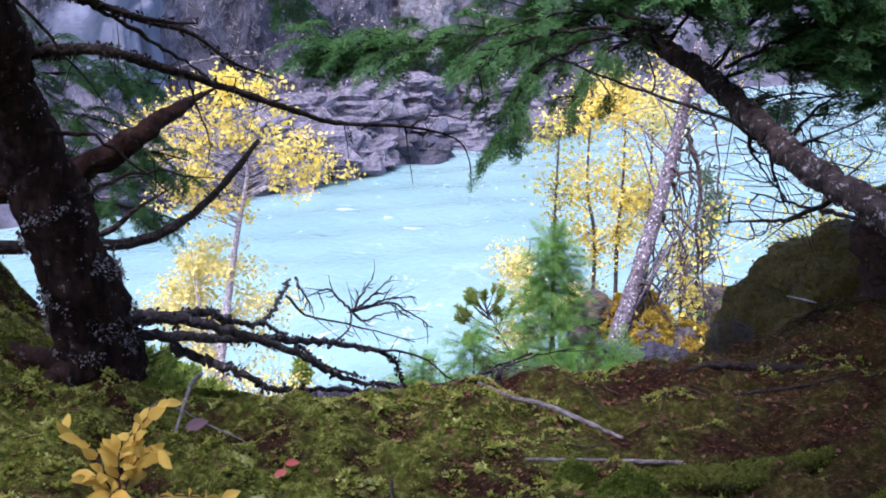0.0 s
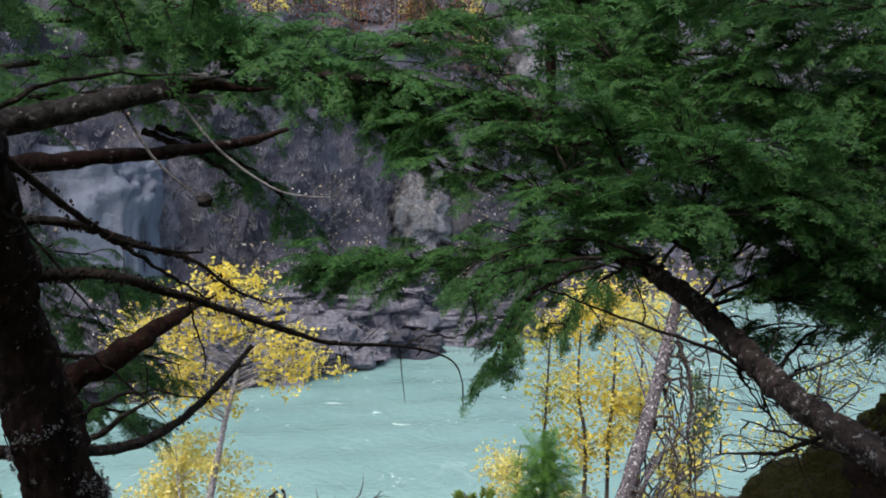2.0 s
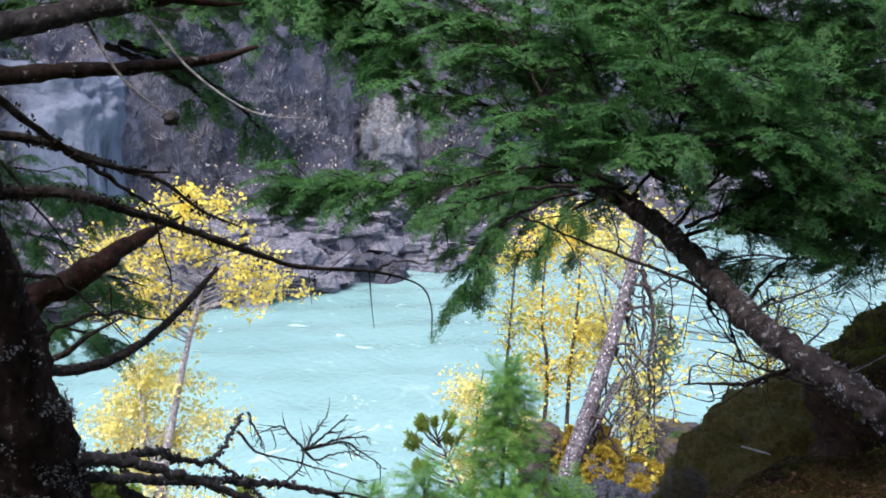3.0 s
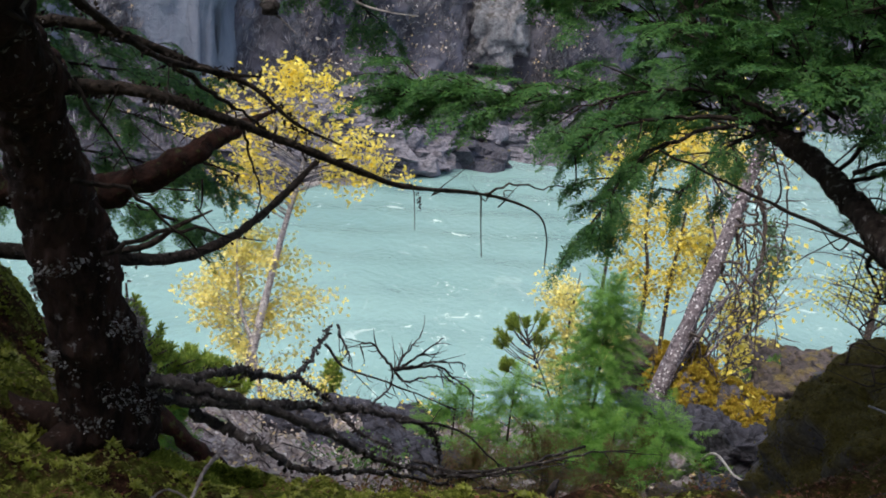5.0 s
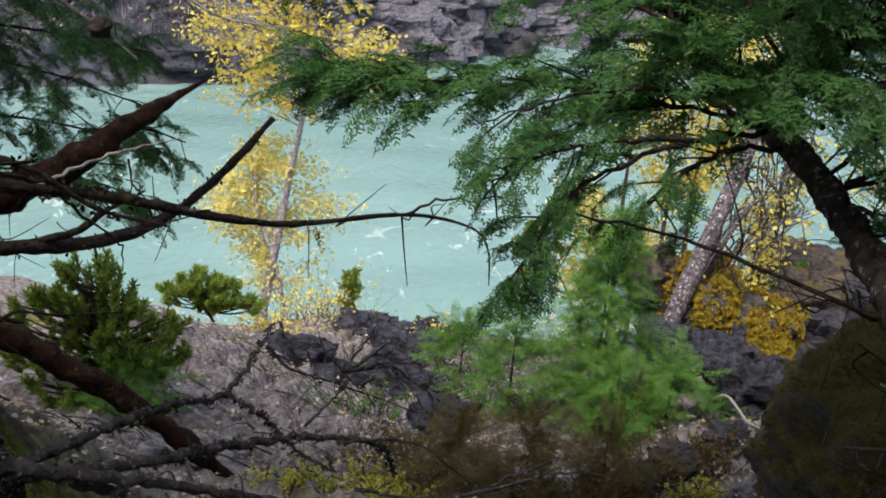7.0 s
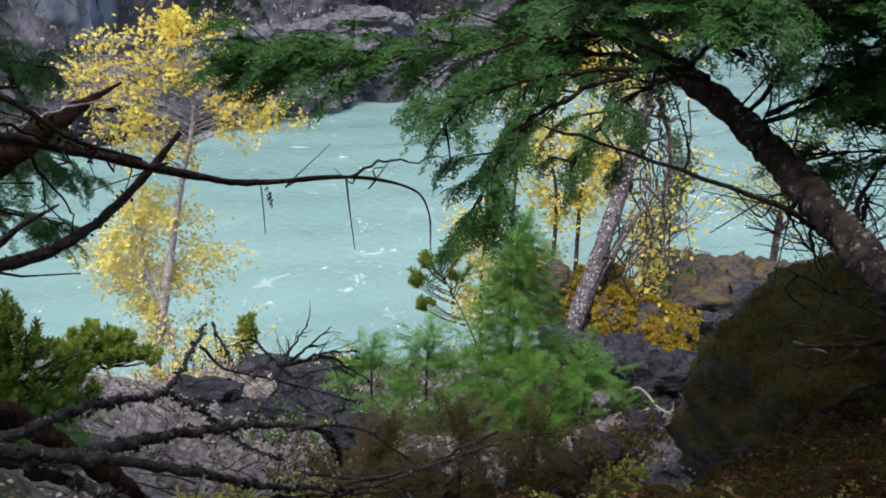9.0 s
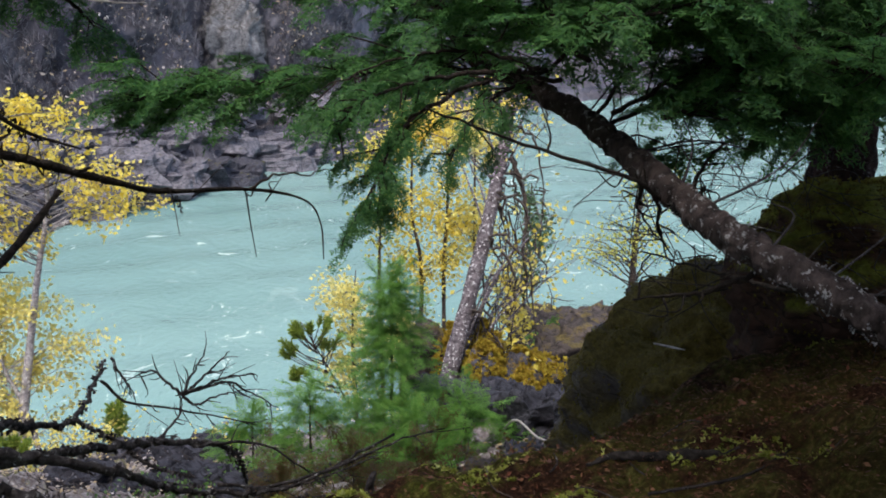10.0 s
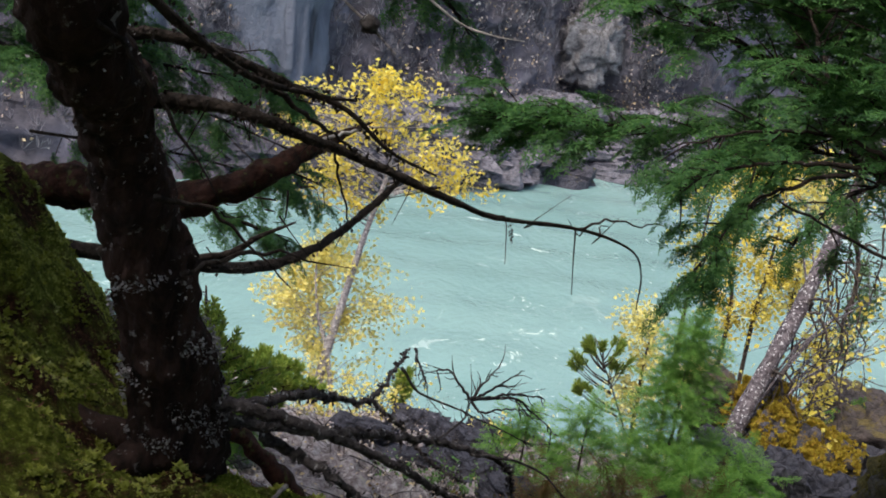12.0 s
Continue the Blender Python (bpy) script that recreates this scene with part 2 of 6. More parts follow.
def cliff_material():
    k = Mat("grey cliff", 0.85, 0.2)
    stone = k.ramp(k.noise(0.22, 9, 0.68, k.mapped((1, 1, 0.45))), (0.32, (0.04, 0.038, 0.056)), (0.5, (0.10, 0.096, 0.132)), (0.68, (0.26, 0.25, 0.315)))
    stain = k.ramp(k.noise(0.5, 6, 0.7, k.mapped((1, 1, 0.3))), (0.42, (0,)), (0.66, (0.6,)))
    stone = k.mix(stain, stone, (0.075, 0.065, 0.07))
    soil = k.ramp(k.noise(1.6, 6, 0.75), (0.3, (0.038, 0.035, 0.045)), (0.7, (0.115, 0.105, 0.13)))
    f = k.mul(k.facing_up(0.45, 0.75), 0.8)
    h = k.mul(k.noise(0.9, 9, 0.72), k.mul(k.cells(0.55, "DISTANCE_TO_EDGE"), 1.2), "ADD")
    return k.done(k.mix(f, stone, soil), h, 0.9, 0.35)


def water_material():
    k = Mat("milky turquoise river", 0.16, 0.5)
    v = k.mapped((1.0, 0.55, 1.0))
    body = k.ramp(k.noise(0.10, 3, 0.5), (0.3, (0.195, 0.325, 0.322)), (0.7, (0.25, 0.39, 0.385)))
    crest = k.noise(0.55, 7, 0.62, v, 1.6)
    patch = k.ramp(k.noise(0.07, 3), (0.40, (0,)), (0.58, (1,)))
    foam = k.mul(k.ramp(crest, (0.615, (0,)), (0.74, (0.8,))), patch)
    wisp = k.mul(k.ramp(k.noise(1.5, 6, 0.62, v, 2.2), (0.60, (0,)), (0.72, (0.55,))), k.ramp(k.noise(0.13, 3), (0.42, (0,)), (0.6, (1,))))
    foam = k.mul(foam, wisp, "MAXIMUM")
    h = k.mul(k.mul(k.noise(0.7, 4, 0.5, v, 0.8), 1.6), k.noise(4.0, 5, 0.6, v), "ADD")
    return k.done(k.mix(foam, body, (0.62, 0.70, 0.70)), h, 0.5, 0.12, k.ramp(foam, (0, (0.16,)), (1, (0.7,))))


M_CLIFF, M_WATER = cliff_material(), water_material()


# ---- mesh helpers ----
def sheet_data(name, V, F, smooth=True, mat=None):
    """A mesh from arrays of points and of four-cornered faces."""
    V, F = np.asarray(V, np.float32), np.asarray(F, np.int32)
    me = bpy.data.meshes.new(name)
    me.vertices.add(len(V))
    me.vertices.foreach_set("co", V.ravel())
    me.loops.add(F.size)
    me.loops.foreach_set("vertex_index", F.ravel())
    me.polygons.add(len(F))
    me.polygons.foreach_set("loop_start", np.arange(0, F.size, 4, dtype=np.int32))
    me.polygons.foreach_set("use_smooth", np.full(len(F), smooth))
    me.update(calc_edges=True)
    if mat:
        me.materials.append(mat)
    return me


def thing(name, base, label, category, group=""):
    ob = new(name)
    ob.location = base
    ob.empty_display_size = 0.1
    return tagged(ob, label, category, group)


def part(name, vf, mat, parent, label="", smooth=True, kind=""):
    """One mesh part under a thing; points are given in the world."""
    V, F = np.asarray(vf[0], float), vf[1]
    base, up = np.zeros(3), parent
    while up is not None:
        base, up = base + np.array(up.location), up.parent
    ob = new(name, sheet_data(name, V - base, F, smooth, mat))
    ob.parent = parent
    return tagged(ob, label, kind=kind)


def single(name, vf, mat, label, category, group="", kind="", smooth=True):
    V = np.asarray(vf[0], float)
    base = np.array([*V[:, :2].mean(0), V[:, 2].min()])
    ob = new(name, sheet_data(name, V - base, vf[1], smooth, mat))
    ob.location = base
    return tagged(ob, label, category, group, kind)


def join(*vfs):
    Vs, Fs, n = [], [], 0
    for V, F in vfs:
        Vs.append(np.asarray(V, float))
        Fs.append(np.asarray(F, int) + n)
        n += len(V)
    return np.concatenate(Vs), np.concatenate(Fs)


def smooth_path(pts, n):
    """n points on a smooth curve through pts."""
    P = np.asarray(pts, float)
    P = np.vstack([2 * P[0] - P[1], P, 2 * P[-1] - P[-2]])
    seg = len(P) - 3
    u = np.linspace(0, seg, n)
    i = np.minimum(u.astype(int), seg - 1)
    f = (u - i)[:, None]
    a, b, c, d = P[i], P[i + 1], P[i + 2], P[i + 3]
    return 0.5 * (2 * b + (c - a) * f + (2 * a - 5 * b + 4 * c - d) * f**2 + (3 * b - a - 3 * c + d) * f**3)


def lump(V, freq, octaves=3, seed=0.0):
    return np.array([noise.fractal(Vector((p[0] * freq + seed, p[1] * freq, p[2] * freq)), 0.9, 2.1, octaves) for p in V])


def tube(pts, radii, sides=8, rows=0, rough=0.0, freq=20.0, wob=0.0, rng=R):
    """A round limb along a path; radii are spread along it. Both ends are closed."""
    rows = rows or max(4, 3 * len(pts))
    P = smooth_path(pts, rows)
    if wob:
        P[1:-1] += rng.normal(0, wob, (rows - 2, 3))
    r = np.interp(np.linspace(0, 1, rows), np.linspace(0, 1, len(radii)), radii)
    T = np.gradient(P, axis=0)
    T /= np.linalg.norm(T, axis=1)[:, None] + 1e-9
    ref = np.array([0.0, 0.0, 1.0]) if abs(T[:, 2]).mean() < 0.8 else np.array([1.0, 0.0, 0.0])
    A = np.cross(T, ref)
    A /= np.linalg.norm(A, axis=1)[:, None] + 1e-9
    B = np.cross(T, A)
    ang = np.linspace(0, 2 * np.pi, sides, endpoint=False)
    ring = np.cos(ang)[None, :, None] * A[:, None] + np.sin(ang)[None, :, None] * B[:, None]
    V = (P[:, None] + ring * r[:, None, None]).reshape(-1, 3)
    if rough:
        d = lump(V, freq, 3)
        V += ring.reshape(-1, 3) * (d * rough)[:, None] * np.repeat(r, sides)[:, None]
    V = np.vstack([np.repeat(P[:1], sides, 0), V, np.repeat(P[-1:], sides, 0)])
    n = rows + 2
    i, j = np.meshgrid(np.arange(n - 1), np.arange(sides), indexing="ij")
    j2 = (j + 1) % sides
    F = np.stack([i * sides + j, i * sides + j2, (i + 1) * sides + j2, (i + 1) * sides + j], -1).reshape(-1, 4)
    return V, F


def stamp(tv, tf, M):
    """Many copies of one small shape, by an array of 4 x 4 matrices, as one set of points and faces."""
    tv, tf = np.asarray(tv, float), np.asarray(tf, int)
    V = np.einsum("nij,kj->nki", M[:, :3, :3], tv) + M[:, None, :3, 3]
    F = tf[None] + (np.arange(len(M)) * len(tv))[:, None, None]
    return V.reshape(-1, 3), F.reshape(-1, 4)


def frames(pos, fwd, up, scale):
    """Matrices at pos whose x runs along fwd and whose z leans to up."""
    pos, x, up = np.asarray(pos, float), np.array(fwd, float), np.asarray(up, float)
    x /= np.linalg.norm(x, axis=1)[:, None] + 1e-9
    y = np.cross(np.broadcast_to(up, x.shape), x)
    y /= np.linalg.norm(y, axis=1)[:, None] + 1e-9
    z = np.cross(x, y)
    s = np.broadcast_to(np.asarray(scale, float), (len(x),))[:, None]
    M = np.zeros((len(x), 4, 4))
    M[:, :3, 0], M[:, :3, 1], M[:, :3, 2], M[:, :3, 3], M[:, 3, 3] = x * s, y * s, z * s, pos, 1
    return M


LEAF = (np.array([(0, 0, 0), (0.45, -0.34, 0.08), (1, 0, -0.06), (0.45, 0.34, 0.08)]), np.array([(0, 1, 2, 3)]))
NEEDLE = (np.array([(0, -0.1, 0), (1, -0.06, 0), (1, 0.06, 0), (0, 0.1, 0)]), np.array([(0, 1, 2, 3)]))


def rand_dirs(n, rng, flat=1.0):
    d = rng.normal(size=(n, 3)) * (1, 1, flat)
    return d / (np.linalg.norm(d, axis=1)[:, None] + 1e-9)


def scatter_leaves(pos, size, rng, shape=LEAF, droop=0.3, flat=0.7):
    d = rand_dirs(len(pos), rng, flat)
    d[:, 2] -= droop
    up = rand_dirs(len(pos), rng) + (0, 0, 0.8)
    return stamp(*shape, frames(pos, d, up, size * rng.uniform(0.65, 1.25, len(pos))))


def spray(rng, L=0.28, step=0.0065, needle=0.013, side=0.12, droop=0.25, fat=1.0, gap=1.0):
    """A flat hemlock frond along x: a twig, side twigs and two rows of short needles on each."""
    lines = [((0.0, 0.0), (L, 0.0))]
    x, s = 0.012, 1
    while x < L * 0.97:
        l = side * (1 - x / L) ** 0.75 * rng.uniform(0.7, 1.1) + 0.012
        a = radians(rng.uniform(42, 62)) * s
        lines.append(((x, 0.0), (x + l * math.cos(a), l * math.sin(a))))
        s, x = -s, x + rng.uniform(0.007, 0.012) * gap
    tw, pos, dirs = [], [], []
    for (x0, y0), (x1, y1) in lines:
        l = math.hypot(x1 - x0, y1 - y0)
        n = max(2, int(l / step))
        u = (np.arange(n) + 0.5) / n
        p = np.stack([x0 + (x1 - x0) * u, y0 + (y1 - y0) * u], -1)
        ax = np.array([(x1 - x0) / l, (y1 - y0) / l])
        nx = np.array([-ax[1], ax[0]])
        for sg in (-1, 1):
            pos.append(p)
            dirs.append(np.tile(ax * 0.55 + nx * sg * 0.85, (n, 1)) + rng.normal(0, 0.15, (n, 2)))
        tw.append(frames([(x0, y0, 0)], [(x1 - x0, y1 - y0, 0)], [(0, 0, 1)], [l]))
    pos, dirs = np.concatenate(pos), np.concatenate(dirs)
    n = len(pos)
    pos = np.c_[pos, np.zeros(n)]
    dirs = np.c_[dirs, rng.normal(0.0, 0.25, n)]
    vf = stamp(NEEDLE[0] * (1, fat, 1), NEEDLE[1], frames(pos, dirs, np.tile((0, 0, 1.0), (n, 1)) + rng.normal(0, 0.3, (n, 3)), needle * rng.uniform(0.7, 1.2, n)))
    stem = (np.array([(0, -0.008, 0), (1, -0.004, 0), (1, 0.004, 0), (0, 0.008, 0)]), NEEDLE[1])
    V, F = join(vf, stamp(*stem, np.concatenate(tw)))
    V[:, 2] -= droop * (V[:, 0] ** 2) / L + 0.9 * np.abs(V[:, 1]) ** 2 / side * 0.35
    return V, F


FINE = [spray(np.random.default_rng(s), L, 0.0085, 0.0125, w, d, 1.75, 1.6) for s, L, w, d in ((1, 0.085, 0.036, 0.15), (2, 0.105, 0.042, 0.25), (3, 0.07, 0.03, 0.1), (4, 0.09, 0.036, 0.35))]
SOFT = [spray(np.random.default_rng(s), L, 0.0135, 0.019, w, d, 1.1, 1.35) for s, L, w, d in ((5, 0.16, 0.06, 0.1), (6, 0.19, 0.07, 0.0), (7, 0.13, 0.055, -0.2))]


def fronds(pos, d, rng, size, kinds, tilt=0.25):
    k = len(pos)
    M = frames(pos, d, np.tile((0, 0, 1.0), (k, 1)) + rng.normal(0, tilt, (k, 3)), size * rng.uniform(0.65, 1.2, k))
    pick = rng.integers(0, len(kinds), k)
    return join(*[stamp(*kinds[q], M[pick == q]) for q in range(len(kinds)) if (pick == q).any()])


def bough(path, rng, density=24, size=1.0, reach=0.26, droop=0.2, bare=0.1, kinds=FINE, per=8, puff=0.04):
    """A hemlock bough: drooping side twigs to both sides of a limb, each set with small flat fronds. Returns twigs and fronds."""
    n = 60
    P = smooth_path(path, n)
    T = np.gradient(P, axis=0)
    T /= np.linalg.norm(T, axis=1)[:, None]
    length = np.linalg.norm(np.diff(P, axis=0), axis=1).sum()
    twigs, pos, dirs = [], [], []
    for q in range(max(3, int(length * density))):
        u = rng.uniform(bare, 1.0)
        i = min(int(u * (n - 1)), n - 1)
        side = np.cross(T[i], (0, 0, 1.0))
        side /= np.linalg.norm(side) + 1e-9
        d = T[i] * rng.uniform(0.2, 1.0) + side * rng.choice([-1, 1]) * rng.uniform(0.3, 1.0) + rng.normal(0, 0.2, 3)
        d /= np.linalg.norm(d)
        l = reach * rng.uniform(0.45, 1.15) * (1.1 - 0.45 * u)
        a = P[i] + rng.normal(0, puff, 3) * (1, 1, 0.8)
        e = a + d * l + (0, 0, -droop * l * rng.uniform(0.2, 1.6))
        m = (a + e) / 2 + (0, 0, 0.12 * l)
        twigs.append(tube([P[i], m, e], [0.0028, 0.0009], 3, 5, rng=rng))
        L = smooth_path([a, m, e], 12)
        f = np.linspace(0.15, 1.0, per) + rng.uniform(-0.06, 0.06, per)
        idx = np.clip((f * 11).astype(int), 0, 11)
        fw = np.gradient(L, axis=0)[idx]
        fw /= np.linalg.norm(fw, axis=1)[:, None] + 1e-9
        sd = np.cross(fw, (0, 0, 1.0))
        sg = np.where(np.arange(per) % 2 == 0, 1, -1)[:, None] * rng.uniform(0.2, 0.9, (per, 1))
        sg[-1] = 0
        pos.append(L[idx])
        dirs.append(fw * 0.8 + sd * sg + (0, 0, -droop * 0.5))
    return join(*twigs), fronds(np.concatenate(pos), np.concatenate(dirs), rng, size, kinds)


# ---- the ground ----
def ease(a, b, x):
    t = np.clip((np.asarray(x, float) - a) / (b - a), 0, 1)
    return t * t * (3 - 2 * t)


def height(x, y):
    x, y = np.asarray(x, float), np.asarray(y, float)
    edge = np.interp(x, [-6, -1.4, -0.8, 0, 0.5, 0.9, 1.2, 2.2, 6], [3.2, 3.0, 2.72, 2.9, 3.0, 3.15, 3.4, 3.9, 4.6])
    q = y - (edge - 2.9) * np.clip(1 - (y - 4) / 9, 0, 1)
    z = np.interp(q, [-80, -30, -3, 0, 1.5, 2.5, 2.9, 3.15, 3.7, 5.4, 7.5, 10, 15.5, 18, 22, 25, 29, 60], [9, 5, 0.4, 0.28, 0.37, 0.40, 0.31, 0.06, -0.5, -1.2, -2.0, -3.1, -5.8, -7.2, -9.2, -10.2, -11.3, -12])
    near = 1 - ease(3.2, 5.5, y)
    z = z + near * (0.62 * ease(-0.92, -1.75, x) + 0.4 * ease(-1.7, -4, x) + (1 - 0.8 * ease(2.3, 3.2, y)) * (0.30 * ease(0.75, 1.6, x) + 0.5 * ease(1.6, 4, x)))
    z = z + 0.10 * near * ease(-0.45, -0.95, x)
    far = ease(4, 12, y) * (1 - ease(21, 25, y))
    z = z + far * (0.9 * ease(3.0, 5, x) * ease(11, 14, y) + 0.6 * ease(-0.9, -3, x))
    return z + far * (0.35 * np.sin(x * 0.5 + 1.0) + 0.2 * np.sin(x * 1.3 + y * 0.7))


def hummock(x, y):
    """Low cushions of moss on the ledge."""
    h = np.array([abs(noise.noise(Vector((a * 3.6, b * 3.6, 7)))) + 0.5 * abs(noise.noise(Vector((a * 8.0, b * 8.0, 3)))) for a, b in zip(np.ravel(x), np.ravel(y))]).reshape(np.shape(x))
    return 0.085 * (0.35 - h) * (1 - ease(3.2, 4.5, y)) * ease(-1, 0.6, y)


def graded(parts):
    return np.unique(np.concatenate([np.arange(a, b, s) for a, b, s in parts]).round(4))


gx = graded([(-2000, -200, 300), (-200, -30, 17), (-30, -6, 1.0), (-6, -2, 0.16), (-2, 2.4, 0.028), (2.4, 8, 0.16), (8, 30, 1.0), (30, 200, 17), (200, 2001, 300)])
gy = graded([(-2000, -80, 240), (-80, -6, 4), (-6, 0.8, 0.25), (0.8, 4.2, 0.028), (4.2, 9, 0.12), (9, 30, 0.4), (30, 140, 10), (140, 2001, 260)])
X, Y = np.meshgrid(gx, gy, indexing="xy")
Z = height(X, Y)
bump = np.array([noise.fractal(Vector((x * 5.0, y * 5.0, 0)), 0.9, 2.1, 4) for x, y in zip(X.ravel(), Y.ravel())]).reshape(X.shape)
soft = (Y < 30) & (Y > -8)
Z = Z + np.where(soft, bump * np.interp(Y, [0, 3.5, 5, 12], [0.05, 0.058, 0.14, 0.22]), 0)
Z = np.where((np.abs(Y) > 400) | (np.abs(X) > 400), np.minimum(Z, -12), Z)
Z = Z + hummock(X, Y)
ny, nx = X.shape
i, j = np.meshgrid(np.arange(ny - 1), np.arange(nx - 1), indexing="ij")
F = np.stack([i * nx + j, i * nx + j + 1, (i + 1) * nx + j + 1, (i + 1) * nx + j], -1).reshape(-1, 4)
ground = new("ground", sheet_data("ground", np.stack([X, Y, Z], -1).reshape(-1, 3), F, True, M_GROUND))
tagged(ground, "mossy forest floor falling in a slope to the river", "ground", kind="structure")


def on_ground(x, y):
    x, y = np.atleast_1d(np.asarray(x, float)), np.atleast_1d(np.asarray(y, float))
    b = np.array([noise.fractal(Vector((a * 5.0, c * 5.0, 0)), 0.9, 2.1, 4) for a, c in zip(x, y)])
    return height(x, y) + hummock(x, y) + b * np.interp(y, [0, 3.5, 5, 12], [0.05, 0.058, 0.14, 0.22])


def drop(x, y, z=0.0):
    return (x, y, float(on_ground(x, y)[0]) + z)


# ---- the river ----
wx, wy = np.linspace(-160, 220, 190), np.linspace(22, 170, 150)
X, Y = np.meshgrid(wx, wy)
Z = -10 + 0.07 * np.sin(X * 0.9 + Y * 0.5) + 0.05 * np.sin(Y * 1.4 - X * 0.4)
i, j = np.meshgrid(np.arange(149), np.arange(189), indexing="ij")
F = np.stack([i * 190 + j, i * 190 + j + 1, (i + 1) * 190 + j + 1, (i + 1) * 190 + j], -1).reshape(-1, 4)
river = new("water", sheet_data("water", np.stack([X, Y, Z], -1).reshape(-1, 3), F, True, M_WATER))
tagged(river, "fast milky turquoise river with white foam", "water", kind="structure")

# ---- the far bank: shore rocks, grey cliff, wooded slope above ----
SHORE = [(-150, 0), (-90, 18), (-45, 33), (-19.5, 46), (-12.6, 53.5), (-5, 60.5), (2, 71), (7, 74.5), (16, 88), (42, 108), (110, 125), (240, 135)]
ns, nv = 420, 120
S = smooth_path([(a, b, 0) for a, b in SHORE], ns)[:, :2]
tan = np.gradient(S, axis=0)
tan /= np.linalg.norm(tan, axis=1)[:, None]
nor = np.stack([-tan[:, 1], tan[:, 0]], -1)
v = np.linspace(0, 1, nv)
off = np.interp(v, [0, 0.05, 0.12, 0.2, 0.3, 0.55, 0.7, 0.8, 1], [-1.0, 0.4, 2.0, 4.5, 6.0, 9.0, 12, 20, 120])
rise = np.interp(v, [0, 0.05, 0.12, 0.2, 0.3, 0.55, 0.7, 0.8, 1], [-11.5, -9.6, -7.6, -6.4, -3.0, 4.5, 9.5, 13.5, 105])
V = np.zeros((ns, nv, 3))
V[:, :, :2] = S[:, None] + nor[:, None] * off[None, :, None]
V[:, :, 2] = rise
flat = V.reshape(-1, 3)
big = np.array([noise.fractal(Vector((p[0] * 0.09, p[1] * 0.09, p[2] * 0.05)), 0.9, 2.1, 4) for p in flat]).reshape(ns, nv)
crag = np.array([noise.ridged_multi_fractal(Vector((p[0] * 0.28, p[1] * 0.28, p[2] * 0.14)), 0.9, 2.1, 4, 1.0, 2.0) for p in flat]).reshape(ns, nv)
amp = np.interp(v, [0, 0.06, 0.2, 0.7, 1], [0.5, 1.6, 2.4, 3.0, 5.0])
V[:, :, :2] -= nor[:, None] * ((big * 1.3 + (crag - 1.0) * 0.55) * amp)[:, :, None]
V[:, :, 2] += big * np.interp(v, [0, 0.1, 1], [0.2, 0.7, 4.0])
i, j = np.meshgrid(np.arange(ns - 1), np.arange(nv - 1), indexing="ij")
F = np.stack([i * nv + j, (i + 1) * nv + j, (i + 1) * nv + j + 1, i * nv + j + 1], -1).reshape(-1, 4)
CLIFF = V
cliff = new("cliff", sheet_data("cliff", V.reshape(-1, 3), F, True, M_CLIFF))
tagged(cliff, "steep grey cliff with a scrubby slope above the river", "cliff", kind="structure")


# ---- rocks ----
def rock(centre, size, rng, rough=0.25, freq=1.6, sides=40, rows=28, squash=0.75, facet=0.55):
    """A lumpy stone with broken facets."""
    a, b = np.linspace(0, 2 * np.pi, sides, endpoint=False), np.linspace(-np.pi / 2, np.pi / 2, rows)
    B, A = np.meshgrid(b, a, indexing="ij")
    D = np.stack([np.cos(B) * np.cos(A), np.cos(B) * np.sin(A), np.sin(B)], -1).reshape(-1, 3)
    P = np.sign(D) * np.abs(D) ** squash
    n = rng.uniform(0, 50)
    r = 1 + rough * lump(P, freq, 4, n) - 0.5 * rough * np.abs(lump(P, freq * 2.3, 3, n + 9))
    Q = P * freq * 1.6 + 0.35 * np.stack([lump(P, freq * 1.5, 2, n + 20 + c) for c in range(3)], -1)
    r += facet * rough * np.array([noise.cell(Vector(q) + Vector((n, 0, 0))) for q in Q])
    V = P * r[:, None] * np.array(size) + np.array(centre)
    i, j = np.meshgrid(np.arange(rows - 1), np.arange(sides), indexing="ij")
    j2 = (j + 1) % sides
    return V, np.stack([i * sides + j, i * sides + j2, (i + 1) * sides + j2, (i + 1) * sides + j], -1).reshape(-1, 4)


rg = np.random.default_rng(21)
B1 = rock((2.05, 4.72, -0.51), (0.80, 0.86, 0.80), rg, 0.15, 2.6, 130, 90, 0.97, 0.0)
B2 = rock((2.12, 3.80, 0.42), (0.58, 0.42, 0.43), rg, 0.2, 1.5, 90, 60, 0.7, 0.0)
single("boulder", B1, M_BOULDER, "large moss-covered boulder on the bank edge", "boulder")
single("boulder", B2, M_EARTH, "mossy boulder behind the leaning hemlock", "boulder")
k = Mat("smooth blue-grey rock wall", 0.8, 0.25)
v = k.mapped((1, 1, 0.18))
face = k.ramp(k.noise(0.55, 7, 0.62, v), (0.32, (0.055, 0.06, 0.085)), (0.5, (0.13, 0.142, 0.195)), (0.72, (0.185, 0.20, 0.26)))
face = k.mix(k.ramp(k.noise(1.3, 5, 0.7), (0.6, (0,)), (0.75, (0.6,))), face, (0.05, 0.045, 0.05))
M_SLAB = k.done(face, k.mul(k.noise(0.8, 8, 0.7, v), k.noise(3.0, 6, 0.7), "ADD"), 0.8, 0.25)
M_PALE_ROCK = rock_material("pale cracked rock", (0.07, 0.067, 0.08), (0.36, 0.345, 0.38), (0.1, 0.09, 0.09), 0.1, (0.2, 0.7), 0.8)
